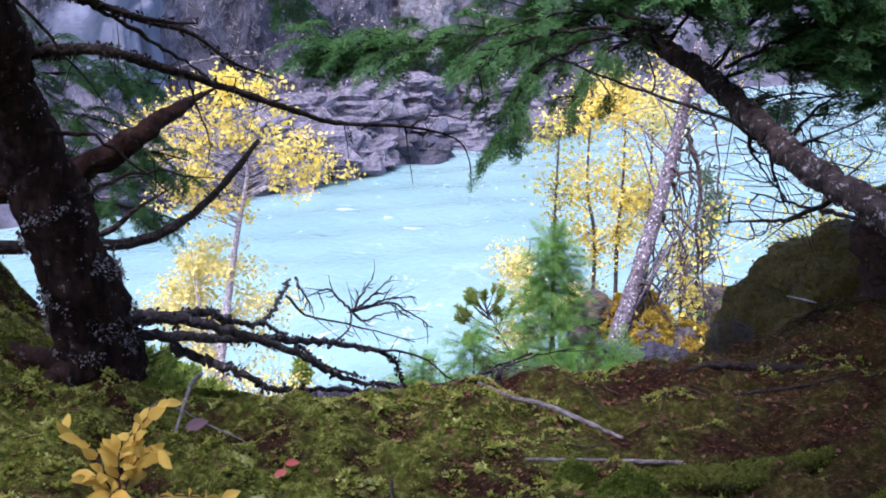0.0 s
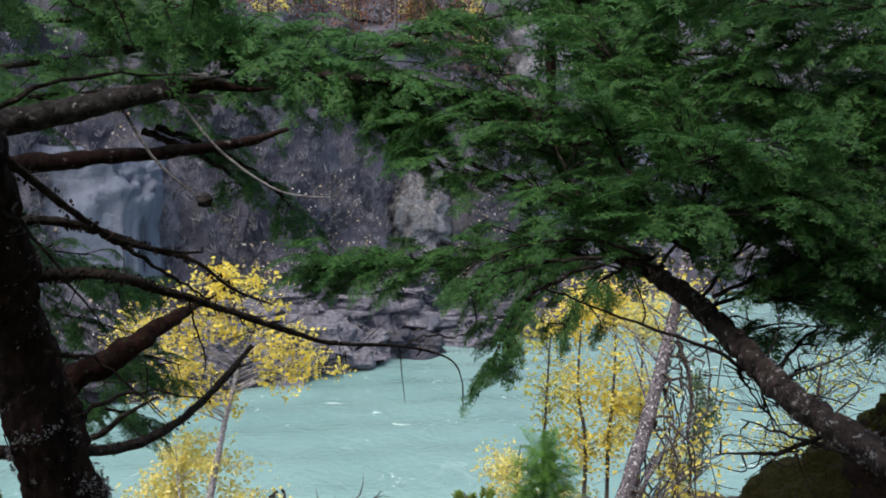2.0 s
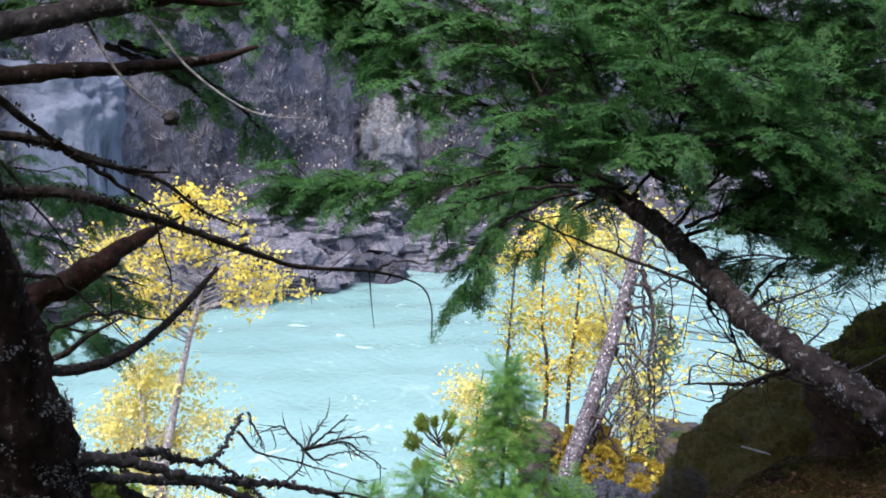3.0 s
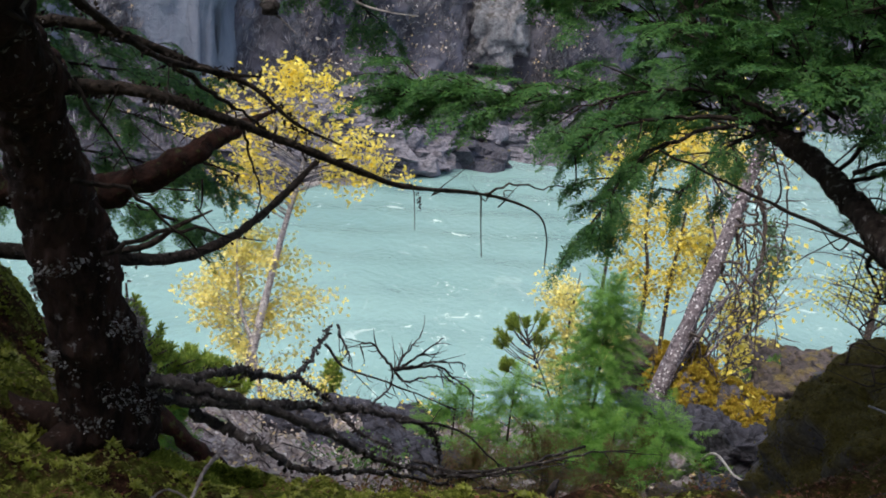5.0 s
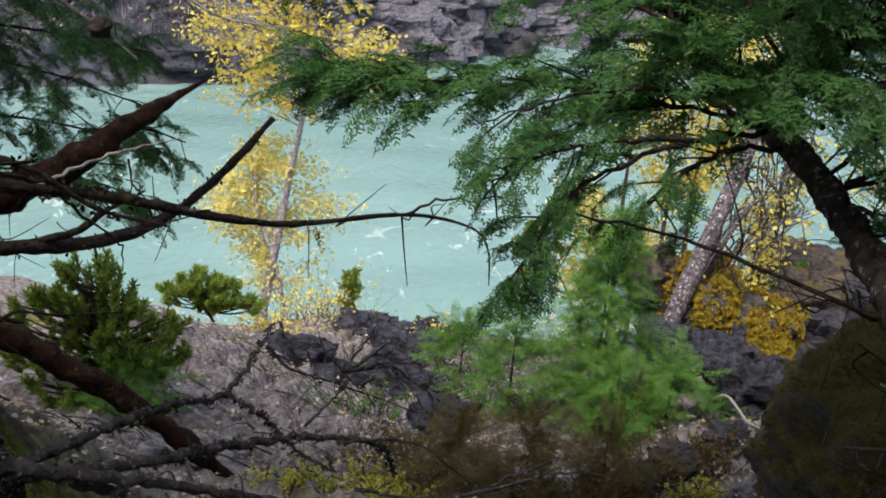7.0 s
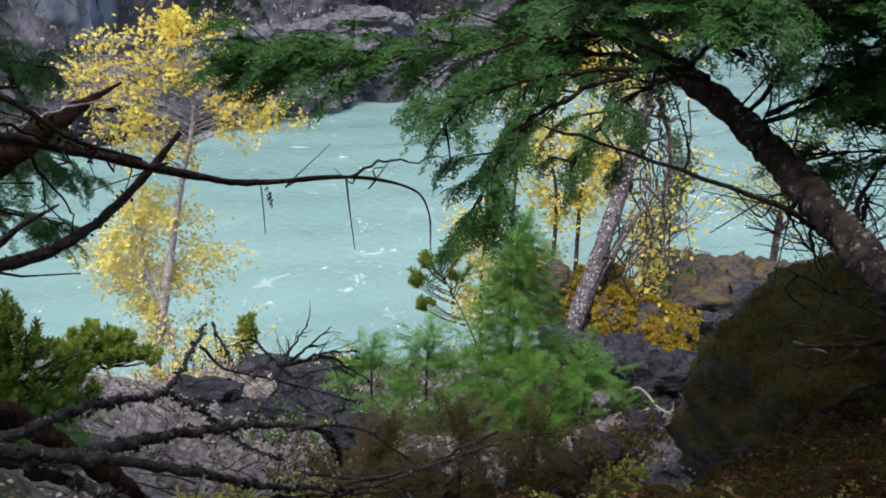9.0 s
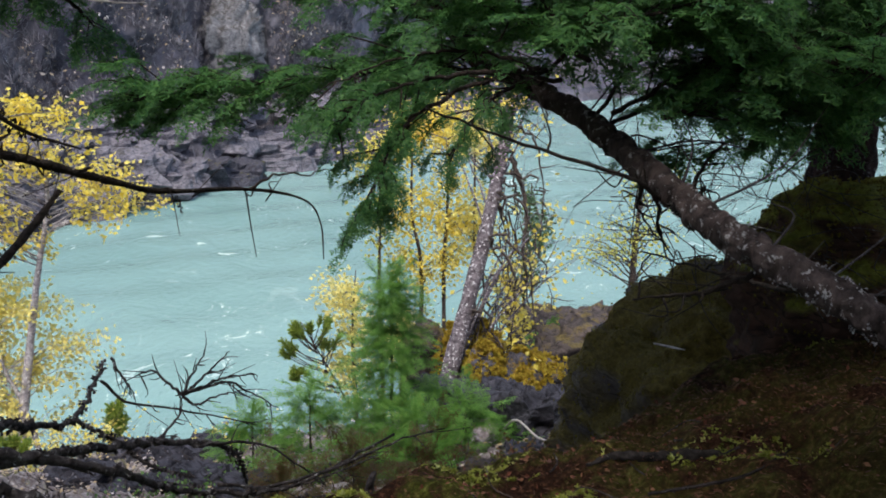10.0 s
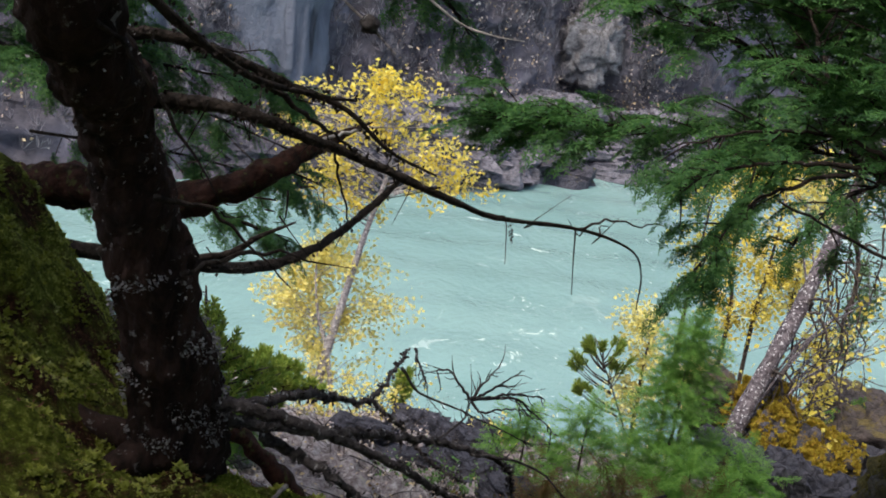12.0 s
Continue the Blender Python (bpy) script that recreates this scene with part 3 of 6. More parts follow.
single("rock_wall", rock((-18.9, 57.0, -3.2), (4.3, 4.2, 4.8), rg, 0.13, 2.2, 90, 60, 0.35), M_SLAB, "smooth blue-grey rock wall in the cliff", "rock wall")
single("rock_wall", rock((-24.5, 53.5, -2.6), (3.0, 3.4, 5.2), rg, 0.16, 2.0, 90, 60, 0.4), M_SLAB, "blue-grey rock buttress in the cliff", "rock wall")
single("rock_wall", rock((-1.2, 77.2, -2.4), (1.9, 1.5, 2.5), rg, 0.3, 1.6, 60, 44, 0.6), M_PALE_ROCK, "pale cracked rock face in the cliff", "rock wall")
single("rock_wall", rock((9.4, 88.0, 10.6), (3.4, 3.0, 3.0), rg, 0.2, 1.4, 40, 30, 0.5), M_PALE_ROCK, "pale rock outcrop at the cliff top", "rock wall")
ROCKS = [
    ((2.12, 12.4, -3.25), (0.30, 0.35, 0.62), M_ORANGE_ROCK), ((2.42, 12.3, -2.95), (0.30, 0.36, 0.46), M_ORANGE_ROCK), ((2.98, 12.1, -3.05), (0.40, 0.4, 0.28), M_ORANGE_ROCK), ((3.08, 11.8, -3.5), (0.26, 0.36, 0.42), M_ORANGE_ROCK), ((2.62, 11.9, -3.7), (0.3, 0.4, 0.42), M_ORANGE_ROCK), ((1.80, 12.4, -2.82), (0.30, 0.3, 0.36), M_BROWN_ROCK), ((3.85, 13.0, -3.08), (0.6, 0.5, 0.34), M_BROWN_ROCK), ((4.9, 13.4, -3.05), (0.8, 0.6, 0.4), M_BROWN_ROCK), ((3.7, 12.4, -3.4), (0.5, 0.5, 0.42), M_SLATE), ((4.5, 12.6, -3.5), (0.6, 0.5, 0.7), M_SLATE),
    ((2.74, 11.55, -3.25), (0.26, 0.3, 0.42), M_ORANGE_ROCK), ((3.02, 11.4, -3.4), (0.24, 0.3, 0.40), M_ORANGE_ROCK), ((2.38, 11.75, -2.9), (0.22, 0.25, 0.36), M_ORANGE_ROCK),
    ((2.56, 11.32, -3.2), (0.10, 0.18, 0.42), M_SLATE),
    ((2.2, 11.2, -3.95), (0.25, 0.3, 0.4), M_SLATE), ((2.7, 10.9, -3.9), (0.35, 0.35, 0.4), M_SLATE), ((3.3, 10.8, -3.7), (0.4, 0.4, 0.45), M_SLATE), ((2.35, 10.2, -3.6), (0.3, 0.3, 0.3), M_SLATE), ((2.0, 12.0, -3.7), (0.35, 0.3, 0.45), M_SLATE),
    (drop(1.9, 8.5, 0.0), (0.22, 0.22, 0.18), M_SLATE),
    (drop(1.75, 7.1, 0.05), (0.24, 0.22, 0.2), M_SLATE), (drop(2.1, 7.6, 0.0), (0.22, 0.22, 0.2), M_SLATE), (drop(1.5, 7.9, 0.05), (0.26, 0.26, 0.22), M_SLATE), (drop(1.55, 9.0, 0.1), (0.3, 0.3, 0.28), M_SLATE), (drop(1.95, 6.5, 0.0), (0.22, 0.22, 0.2), M_SLATE),
    ((4.9, 16.4, -4.3), (1.1, 0.8, 0.75), M_BROWN_ROCK), ((6.4, 16.6, -4.5), (1.0, 0.8, 0.7), M_BROWN_ROCK),
    ((0.25, 12.0, -4.0), (0.32, 0.3, 0.5), M_SLATE), (drop(-0.9, 13.0, 0.0), (0.4, 0.35, 0.28), M_SLATE), (drop(-0.35, 13.4, 0.0), (0.35, 0.3, 0.26), M_SLATE), (drop(-1.6, 13.6, 0.0), (0.4, 0.4, 0.28), M_SLATE),
    (drop(1.08, 5.7, 0.04), (0.16, 0.14, 0.12), M_BROWN_ROCK), (drop(1.32, 6.0, 0.03), (0.14, 0.14, 0.1), M_SLATE), (drop(1.5, 6.35, 0.03), (0.16, 0.16, 0.12), M_SLATE), (drop(0.85, 5.4, 0.02), (0.12, 0.12, 0.08), M_BROWN_ROCK),
    (drop(-0.45, 8.2, 0.05), (0.3, 0.24, 0.18), M_SLATE), (drop(-1.0, 8.8, 0.05), (0.34, 0.28, 0.2), M_SLATE), (drop(-0.2, 6.9, 0.04), (0.2, 0.2, 0.14), M_SLATE), (drop(-1.7, 9.6, 0.05), (0.4, 0.3, 0.2), M_SLATE), (drop(-0.75, 10.2, 0.05), (0.4, 0.36, 0.26), M_SLATE),
]
ORANGE = []
for c, s, m in ROCKS:
    lab = {M_ORANGE_ROCK: "slate rock draped with orange moss", M_SLATE: "broken dark slate rock on the slope", M_BROWN_ROCK: "low brown rock strewn with leaves"}[m]
    vf = rock(c, s, rg, 0.3, 1.5, 30, 22, 0.75, 0.9) if m is M_SLATE else rock(c, s, rg, 0.3, 1.5)
    if m is M_ORANGE_ROCK:
        ORANGE.append((vf[0], c))
    single("rock", vf, m, lab, "rock", "rocks on the slope", smooth=m is not M_SLATE)
M_SHORE = rock_material("purple-grey layered rock", (0.05, 0.046, 0.06), (0.27, 0.25, 0.30), (0.12, 0.11, 0.10), -0.02, (0.4, 0.9), 0.55)
for q in range(90):
    f = rg.uniform(0.30, 0.64)
    k = int(f * ns)
    up = rg.uniform(0, 1) ** 1.4
    c = S[k] + nor[k] * (-0.5 + 4.2 * up + rg.uniform(-0.3, 0.3))
    s = rg.uniform(0.5, 1.9)
    single("rock", rock((c[0], c[1], -9.8 + 3.4 * up), (s * 1.35, s, s * 0.62), rg, 0.3, 1.3, 24, 16, 0.6, 0.9), M_SHORE if q % 4 else M_SLATE, "layered purple-grey rock at the foot of the cliff", "rock", "shore rocks", smooth=False)


# ---- broadleaved trees and shrubs ----
def in_blob(blob, n, rng):
    c, r = np.array(blob[:3]), np.array(blob[3:6])
    return c + rand_dirs(n, rng) * rng.uniform(0.15, 1, (n, 1)) ** 0.45 * r


def tree(name, label, trunk, radii, blobs, rng, branches, leaves, size, m_leaf, m_bark, clump=0.25, group="", extra=(), droop=0.3, climb=0.55, bark_label="", thick=0.25, sides=12):
    """A tapered trunk, curved limbs that reach into the crown's lobes, and clumps of single leaves along them."""
    P = smooth_path(trunk, 80)
    th = thing(name, tuple(P[0]), label, "tree", group)
    part("trunk", tube(trunk, radii, sides, 50, 0.18, 3.0 / max(radii)**0.5), m_bark, th, bark_label)
    limbs, pts = [], []
    w = np.array([b[6] for b in blobs], float)
    for q in range(branches):
        blob = blobs[rng.choice(len(blobs), p=w / w.sum())]
        tip = in_blob(blob, 1, rng)[0]
        want = tip[2] - climb * np.linalg.norm(tip[:2] - P[:, :2], axis=1)
        k = int(np.argmin(np.abs(P[:, 2] - want)))
        a = P[k]
        r = max(0.004, np.interp(k / 79, np.linspace(0, 1, len(radii)), radii) * thick)
        mid = (a + tip) / 2 + np.array([0, 0, 0.12 * np.linalg.norm(tip - a)]) + rng.normal(0, 0.06, 3)
        path = [a, mid, tip]
        limbs.append(tube(path, [r, r * 0.55, 0.003], 5, 9, wob=0.012, rng=rng))
        L = smooth_path(path, 12)
        for s in range(2):
            e = L[rng.integers(4, 10)]
            f = e + rand_dirs(1, rng)[0] * np.linalg.norm(tip - a) * 0.28
            limbs.append(tube([e, (e + f) / 2 + rng.normal(0, 0.02, 3), f], [r * 0.35, 0.002], 4, 6, rng=rng))
            pts.append(np.linspace(e, f, 5))
        pts.append(L[8:])
    for q in range(branches):
        part("limb", join(*limbs[3 * q : 3 * q + 3]), m_bark, th)
    for e in extra:
        part("limb", e, M_STALK, th, "drooping dark bare limb")
    pts = np.concatenate(pts)
    pos = pts[rng.integers(0, len(pts), leaves)] + rng.normal(0, clump, (leaves, 3))
    part("crown", scatter_leaves(pos, size, rng, droop=droop), m_leaf, th, "sparse yellow autumn leaves" if m_leaf in (M_YELLOW, M_PALEYELLOW) else "", smooth=False)
    return th


rt = np.random.default_rng(5)
tree("birch_tree", "slender birch with bright yellow autumn leaves below the bank", [(-4.354, 18.4, -7.45), (-4.276, 18.4, -6.67), (-4.019, 18.4, -5.09), (-3.897, 18.4, -4.39), (-3.718, 18.33, -3.46), (-3.602, 18.29, -2.91), (-3.391, 18.23, -1.95), (-3.41, 18.11, -1.18), (-3.6, 18.1, -0.6)],
     [0.10, 0.095, 0.08, 0.065, 0.055, 0.048, 0.036, 0.026, 0.012],
     [(-4.95, 18.1, -1.05, 0.5, 0.5, 0.42, 1.8), (-4.3, 18.1, -0.7, 0.5, 0.5, 0.35, 1.2), (-3.45, 18.1, -0.6, 0.6, 0.5, 0.38, 1.3), (-2.8, 18.1, -0.8, 0.5, 0.5, 0.42, 1.4), (-3.95, 18.1, -1.3, 0.6, 0.5, 0.3, 1.2), (-3.0, 18.1, -1.35, 0.4, 0.5, 0.3, 0.8),
      (-2.35, 18.1, -1.6, 0.42, 0.4, 0.45, 1.6), (-1.75, 18.1, -1.95, 0.42, 0.4, 0.35, 1.7), (-2.4, 18.1, -2.2, 0.5, 0.4, 0.28, 1.2), (-5.45, 18.1, -1.55, 0.42, 0.4, 0.4, 1.4), (-4.75, 18.1, -1.85, 0.45, 0.4, 0.35, 1.2), (-4.25, 18.3, -2.4, 0.5, 0.4, 0.4, 1.0), (-5.1, 18.3, -2.5, 0.4, 0.4, 0.35, 0.7), (-3.6, 18.5, -2.6, 0.4, 0.4, 0.35, 0.6)],
     rt, 100, 3900, 0.092, M_YELLOW, M_BIRCH, 0.085, climb=0.22, thick=0.3)
tree("birch_tree", "young forked birch with thin pale yellow leaves on the slope", [(-3.80, 18.4, -7.5), (-3.86, 18.4, -6.6), (-4.0, 18.38, -5.8), (-4.13, 18.4, -5.3), (-4.31, 18.4, -4.9), (-4.45, 18.4, -4.2), (-4.5, 18.4, -3.4)], [0.05, 0.046, 0.042, 0.038, 0.032, 0.02, 0.008],
     [(-5.35, 18.7, -4.5, 0.42, 0.5, 0.4, 1.1), (-4.75, 18.75, -4.0, 0.5, 0.5, 0.4, 1.2), (-4.05, 18.75, -3.65, 0.55, 0.5, 0.4, 1.3), (-3.35, 18.75, -3.95, 0.5, 0.5, 0.42, 1.1), (-2.85, 18.75, -4.5, 0.35, 0.5, 0.35, 0.8), (-5.1, 18.7, -5.1, 0.42, 0.5, 0.35, 0.9), (-4.5, 18.7, -5.4, 0.45, 0.5, 0.35, 0.9), (-3.55, 18.75, -5.0, 0.5, 0.5, 0.33, 0.9), (-4.4, 18.7, -5.95, 0.45, 0.5, 0.28, 0.9), (-3.4, 18.75, -5.7, 0.35, 0.5, 0.25, 0.5), (-4.3, 18.75, -4.6, 0.5, 0.4, 0.35, 0.8)],
     rt, 104, 5200, 0.092, M_PALEYELLOW, M_BIRCH, 0.085, climb=0.3)
droops = []
BIG = [(1.30, 11.30, -4.75), (1.47, 11.386, -4.25), (1.737, 11.522, -3.425), (1.932, 11.623, -2.854), (2.309, 12.180, -1.996), (2.635, 12.777, -1.336), (2.868, 13.223, -0.768), (3.073, 13.547, -0.108), (3.256, 13.822, 0.553)]
for q in range(17):
    a = smooth_path(BIG, 60)[int(rt.uniform(26, 56))]
    d = np.array([rt.uniform(0.2, 0.75), rt.uniform(-0.3, 0.5), 0])
    L = rt.uniform(0.4, 1.7)
    path = [a, a + d * 0.4 + (0, 0, rt.uniform(0.0, 0.2)), a + d * 0.75 + (0, 0, -0.3 * L), a + d * rt.uniform(0.6, 1.2) + (0, 0, -L)]
    bits = [tube(path, [0.022, 0.017, 0.011, 0.004], 6, 16, 0.2, 9, 0.03, rt)]
    for u in range(7):
        e = smooth_path(path, 20)[rt.integers(5, 20)]
        f = e + np.array([rt.normal(0, 0.16), rt.normal(0, 0.16), rt.uniform(-0.3, 0.12)])
        bits.append(tube([e, (e + f) / 2 + rt.normal(0, 0.03, 3), f], [0.008, 0.0025], 4, 8, rng=rt))
    droops.append(join(*bits))
droops.append(tube([(3.05, 13.4, -0.6), (3.25, 13.3, -1.1), (3.2, 13.2, -1.7), (3.3, 13.2, -2.5)], [0.03, 0.028, 0.022, 0.008], 7, 24, 0.25, 8, 0.02, rt))
tree("birch_tree", "thick leaning birch with pale lichened bark and drooping bare limbs", BIG,
     [0.155, 0.13, 0.106, 0.098, 0.092, 0.087, 0.08, 0.068, 0.04],
     [(3.2, 13.9, 0.2, 1.3, 0.9, 0.4, 1.5), (2.4, 14, -0.2, 0.9, 0.8, 0.4, 1), (3.75, 13.6, -1.8, 0.5, 0.5, 0.8, 1.1), (3.5, 13.6, -2.8, 0.4, 0.4, 0.4, 0.5)],
     rt, 30, 900, 0.075, M_YELLOW, M_GREY_BIRCH, 0.16, extra=droops, thick=0.2, sides=20)
# slender aspens before the river
ASPENS = [  # foot, top, lobes of the crown, leaves
    (1.65, -0.3, [(1.45, 15, -0.9, 0.42, 0.4, 0.4, 1), (1.6, 15, -1.7, 0.35, 0.4, 0.4, 0.8)], 420, M_LIMELEAF),
    (2.1, 0.0, [(2.0, 15, -0.45, 0.6, 0.5, 0.35, 1.2), (1.95, 15, -1.5, 0.5, 0.5, 0.45, 1.2), (2.2, 15, -2.25, 0.5, 0.5, 0.45, 1)], 1550, M_YELLOW),
    (2.55, 0.1, [(2.65, 15, -1.45, 0.6, 0.5, 0.5, 1.5), (2.75, 15, -2.1, 0.5, 0.5, 0.45, 1.2), (2.6, 15, -0.3, 0.6, 0.5, 0.3, 1.0)], 1800, M_YELLOW),
    (3.0, 0.0, [(2.97, 15.3, -1.75, 0.35, 0.5, 0.4, 1), (3.1, 15.3, -0.6, 0.6, 0.5, 0.3, 1)], 1000, M_PALEYELLOW),
    (1.25, -2.4, [(1.0, 15, -2.85, 0.28, 0.4, 0.33, 1), (1.3, 15, -3.1, 0.3, 0.4, 0.3, 0.8), (1.05, 15, -3.8, 0.35, 0.4, 0.25, 0.8)], 1300, M_PALEYELLOW),
    (1.9, -2.9, [(2.1, 15.2, -3.3, 0.4, 0.4, 0.3, 1), (1.7, 15.2, -3.6, 0.4, 0.4, 0.3, 1)], 900, M_PALEYELLOW),
    (3.45, -2.2, [(3.5, 15, -2.6, 0.2, 0.4, 0.3, 1), (3.58, 15, -3.2, 0.2, 0.4, 0.3, 1), (3.4, 15, -3.8, 0.3, 0.4, 0.3, 0.7)], 700, M_YELLOW),
]
for x, zt, lobes, n, m in ASPENS:
    y = lobes[0][1]
    b = drop(x, y, -0.1)
    tree("aspen_tree", "slender young aspen with yellow leaves by the river", [b, (x + rt.uniform(-0.12, 0.12), y, (b[2] + zt) / 2), (x + rt.uniform(-0.06, 0.06), y, zt * 0.7 + b[2] * 0.3), (x, y, zt)], [0.036, 0.028, 0.018, 0.006],
         lobes, rt, 34, int(n * 1.35), 0.068, m, M_STALK, 0.12, "aspens by the river", thick=0.3)
tree("alder_tree", "small grey-stemmed tree with few yellow-green leaves", [drop(7.2, 20, -0.1), (7.2, 20, -4.5), (7.25, 20, -3.2), (7.35, 20, -2.0)], [0.08, 0.07, 0.05, 0.015],
     [(6.6, 20, -3.4, 0.9, 0.7, 0.5, 1), (7.7, 20, -2.6, 0.9, 0.7, 0.8, 1), (7.9, 20, -3.9, 0.7, 0.7, 0.5, 0.6)], rt, 46, 950, 0.08, M_LIMELEAF, M_STALK, 0.15)
tree("alder_tree", "narrow tree with grey-green leaves beside the birch", [drop(3.7, 15.3, -0.1), (3.75, 15.3, -3.6), (3.8, 15.3, -2.2), (3.85, 15.3, -1.3)], [0.035, 0.03, 0.018, 0.006],
     [(3.82, 15.3, -1.55, 0.2, 0.3, 0.3, 1), (3.95, 15.3, -2.05, 0.26, 0.3, 0.35, 1.3), (3.8, 15.3, -2.6, 0.2, 0.3, 0.3, 1)], rt, 26, 1300, 0.065, M_DUSK, M_STALK, 0.07)
for k, (x, y, h) in enumerate([(10.5, 21, 4.5), (12.5, 23, 5.0), (14.5, 22, 5.5), (9.0, 22.5, 4.0), (17, 24, 6)]):
    b = drop(x, y, -0.1)
    tree("alder_tree", "grey leafless riverside alder with a twiggy crown", [b, (x, y, b[2] + h * 0.5), (x + 0.2, y, b[2] + h)], [0.09, 0.06, 0.015],
         [(x, y, b[2] + h * 0.75, 1.3, 1.0, h * 0.3, 1), (x, y, b[2] + h * 0.4, 1.1, 1, h * 0.2, 0.5)], rt, 90, 420, 0.07, M_GREENLEAF, M_STALK, 0.25, "riverside alders")


# ---- conifers: saplings and pines ----
def sapling(name, label, base, h, w, rng, m, n=9, per=7, stem=0.014, group="", size=1.0, fine=1.0):
    """A young conifer: straight stem with rings of rising, feathery branches."""
    th = thing(name, base, label, "young tree", group)
    b = np.array(base)
    part("trunk", tube([b, b + (0, 0, h * 0.5), b + (0, 0, h)], [stem, stem * 0.7, 0.002], 6, 12, wob=0.003, rng=rng), M_STALK, th)
    vfs = []
    for k in range(n):
        f = (k + 0.6) / n
        for q in range(per):
            a = rng.uniform(0, 2 * np.pi)
            L = w * (0.93 * (1 - f) ** 1.6 + 0.07) * rng.uniform(0.6, 1.15)
            s = b + (0, 0, h * (f * 0.9 + 0.06 + rng.uniform(-0.03, 0.03)))
            e = s + np.array([math.cos(a) * L, math.sin(a) * L, L * rng.uniform(0.05, 0.45)])
            vfs.append(bough([s, (s + e) / 2 + (0, 0, 0.03), e], rng, 11 / size * fine, 0.8 * size, 0.22 * size, 0.05, 0.1, SOFT, 3, 0.02)[1])
    vfs.append(bough([b + (0, 0, h * 0.7), b + (0, 0, h * 0.85), b + (0, 0, h * 1.0)], rng, 26, 0.55 * size, 0.10 * size, -0.6, 0, SOFT, 3, 0.01)[1])
    part("crown", join(*vfs), m, th, smooth=False)
    return th


rc = np.random.default_rng(11)
sapling("fir_sapling", "soft bright green fir sapling below the ledge", drop(0.77, 7.3, -0.05), -0.32 - float(on_ground(0.77, 7.3)[0]), 0.68, rc, M_SAPLING, 14, 10, fine=1.1, size=0.92)
sapling("fir_sapling", "bushy low green fir sapling on the slope", drop(0.22, 7.5, -0.05), 0.75, 0.5, rc, M_SAPLING, 5, 7)
sapling("fir_sapling", "small green fir sapling beside the slate rocks", drop(1.2, 6.9, -0.05), 0.5, 0.42, rc, M_SAPLING, 4, 7)
sapling("fir_sapling", "tiny green fir sapling among brush", drop(-0.2, 9.2, -0.05), 0.55, 0.4, rc, M_SAPLING, 4, 6, size=1.2)
sapling("fir_sapling", "low green fir seedling under the larger sapling", drop(0.85, 6.7, -0.05), 0.5, 0.5, rc, M_SAPLING, 4, 6, size=1.1)
sapling("fir_sapling", "small green fir beside the orange rocks", drop(3.85, 14, -0.05), -3.0 - float(on_ground(3.85, 14)[0]), 0.5, rc, M_SAPLING, 5, 6, size=1.4, fine=0.8)
for x, y, h, w in ((0.3, 5.05, 0.5, 0.4), (0.66, 5.25, 0.42, 0.4), (-0.02, 5.4, 0.36, 0.34)):
    sapling("dead_fir", "withered reddish-brown fir brush under the green sapling", drop(x, y, -0.05), h, w, rc, M_BRUSH, 3, 7, group="withered brush")


def pine(name, label, base, top, lobes, rng, needle, m=M_PINE, stem=0.03, m_stem=M_STALK, per=24, rise=0.35, tuft=0.12, wide=0.8):
    """A small pine: stem, limbs to each lobe and brush-like tufts of long needles."""
    th = thing(name, base, label, "young tree")
    b, t = np.array(base), np.array(top)
    part("trunk", tube([b, (b + t) / 2 + (0.04, 0, 0), t], [stem, stem * 0.6, 0.006], 8, 14), m_stem, th)
    limbs, pos, dirs = [], [], []
    for c in lobes:
        for tip in in_blob((*c, 1), c[6], rng):
            a = b + (t - b) * np.clip((tip[2] - b[2]) / (t[2] - b[2]) - 0.15, 0.1, 0.9)
            limbs.append(tube([a, (a + tip) / 2 + (0, 0, -0.04), tip], [0.01, 0.004], 4, 7, rng=rng))
            ax = tip - a + np.array([0, 0, rise * np.linalg.norm(tip - a)])
            ax /= np.linalg.norm(ax)
            for s in np.linspace(0, tuft, 4):
                d = rand_dirs(per, rng) * 0.8 + ax
                pos.append(np.tile(tip - ax * s, (per, 1)))
                dirs.append(d)
    for e in limbs:
        part("limb", e, m_stem, th)
    pos, dirs = np.concatenate(pos), np.concatenate(dirs)
    part("crown", stamp(NEEDLE[0] * (1, wide, 1), NEEDLE[1], frames(pos, dirs, rand_dirs(len(pos), rng), needle * rng.uniform(0.7, 1.2, len(pos)))), m, th, smooth=False)


pine("pine_sapling", "olive-green young pine with upright brushy tufts below the ledge", drop(-2.1, 6.2, -0.1), (-2.1, 6.1, -0.35),
     [(-2.15, 6.1, -0.62, 0.22, 0.3, 0.2, 44), (-2.4, 6.0, -0.85, 0.25, 0.3, 0.25, 40), (-1.85, 6.0, -0.8, 0.25, 0.3, 0.22, 44), (-2.1, 6.0, -1.1, 0.4, 0.3, 0.2, 44), (-1.68, 6.1, -0.92, 0.12, 0.2, 0.16, 18)], rc, 0.046, per=20, rise=1.6, tuft=0.10, wide=1.1)
sapling("fir_sapling", "small bright green fir under the young pine", drop(-1.85, 5.9, -0.05), 0.45, 0.34, rc, M_SAPLING, 4, 7)
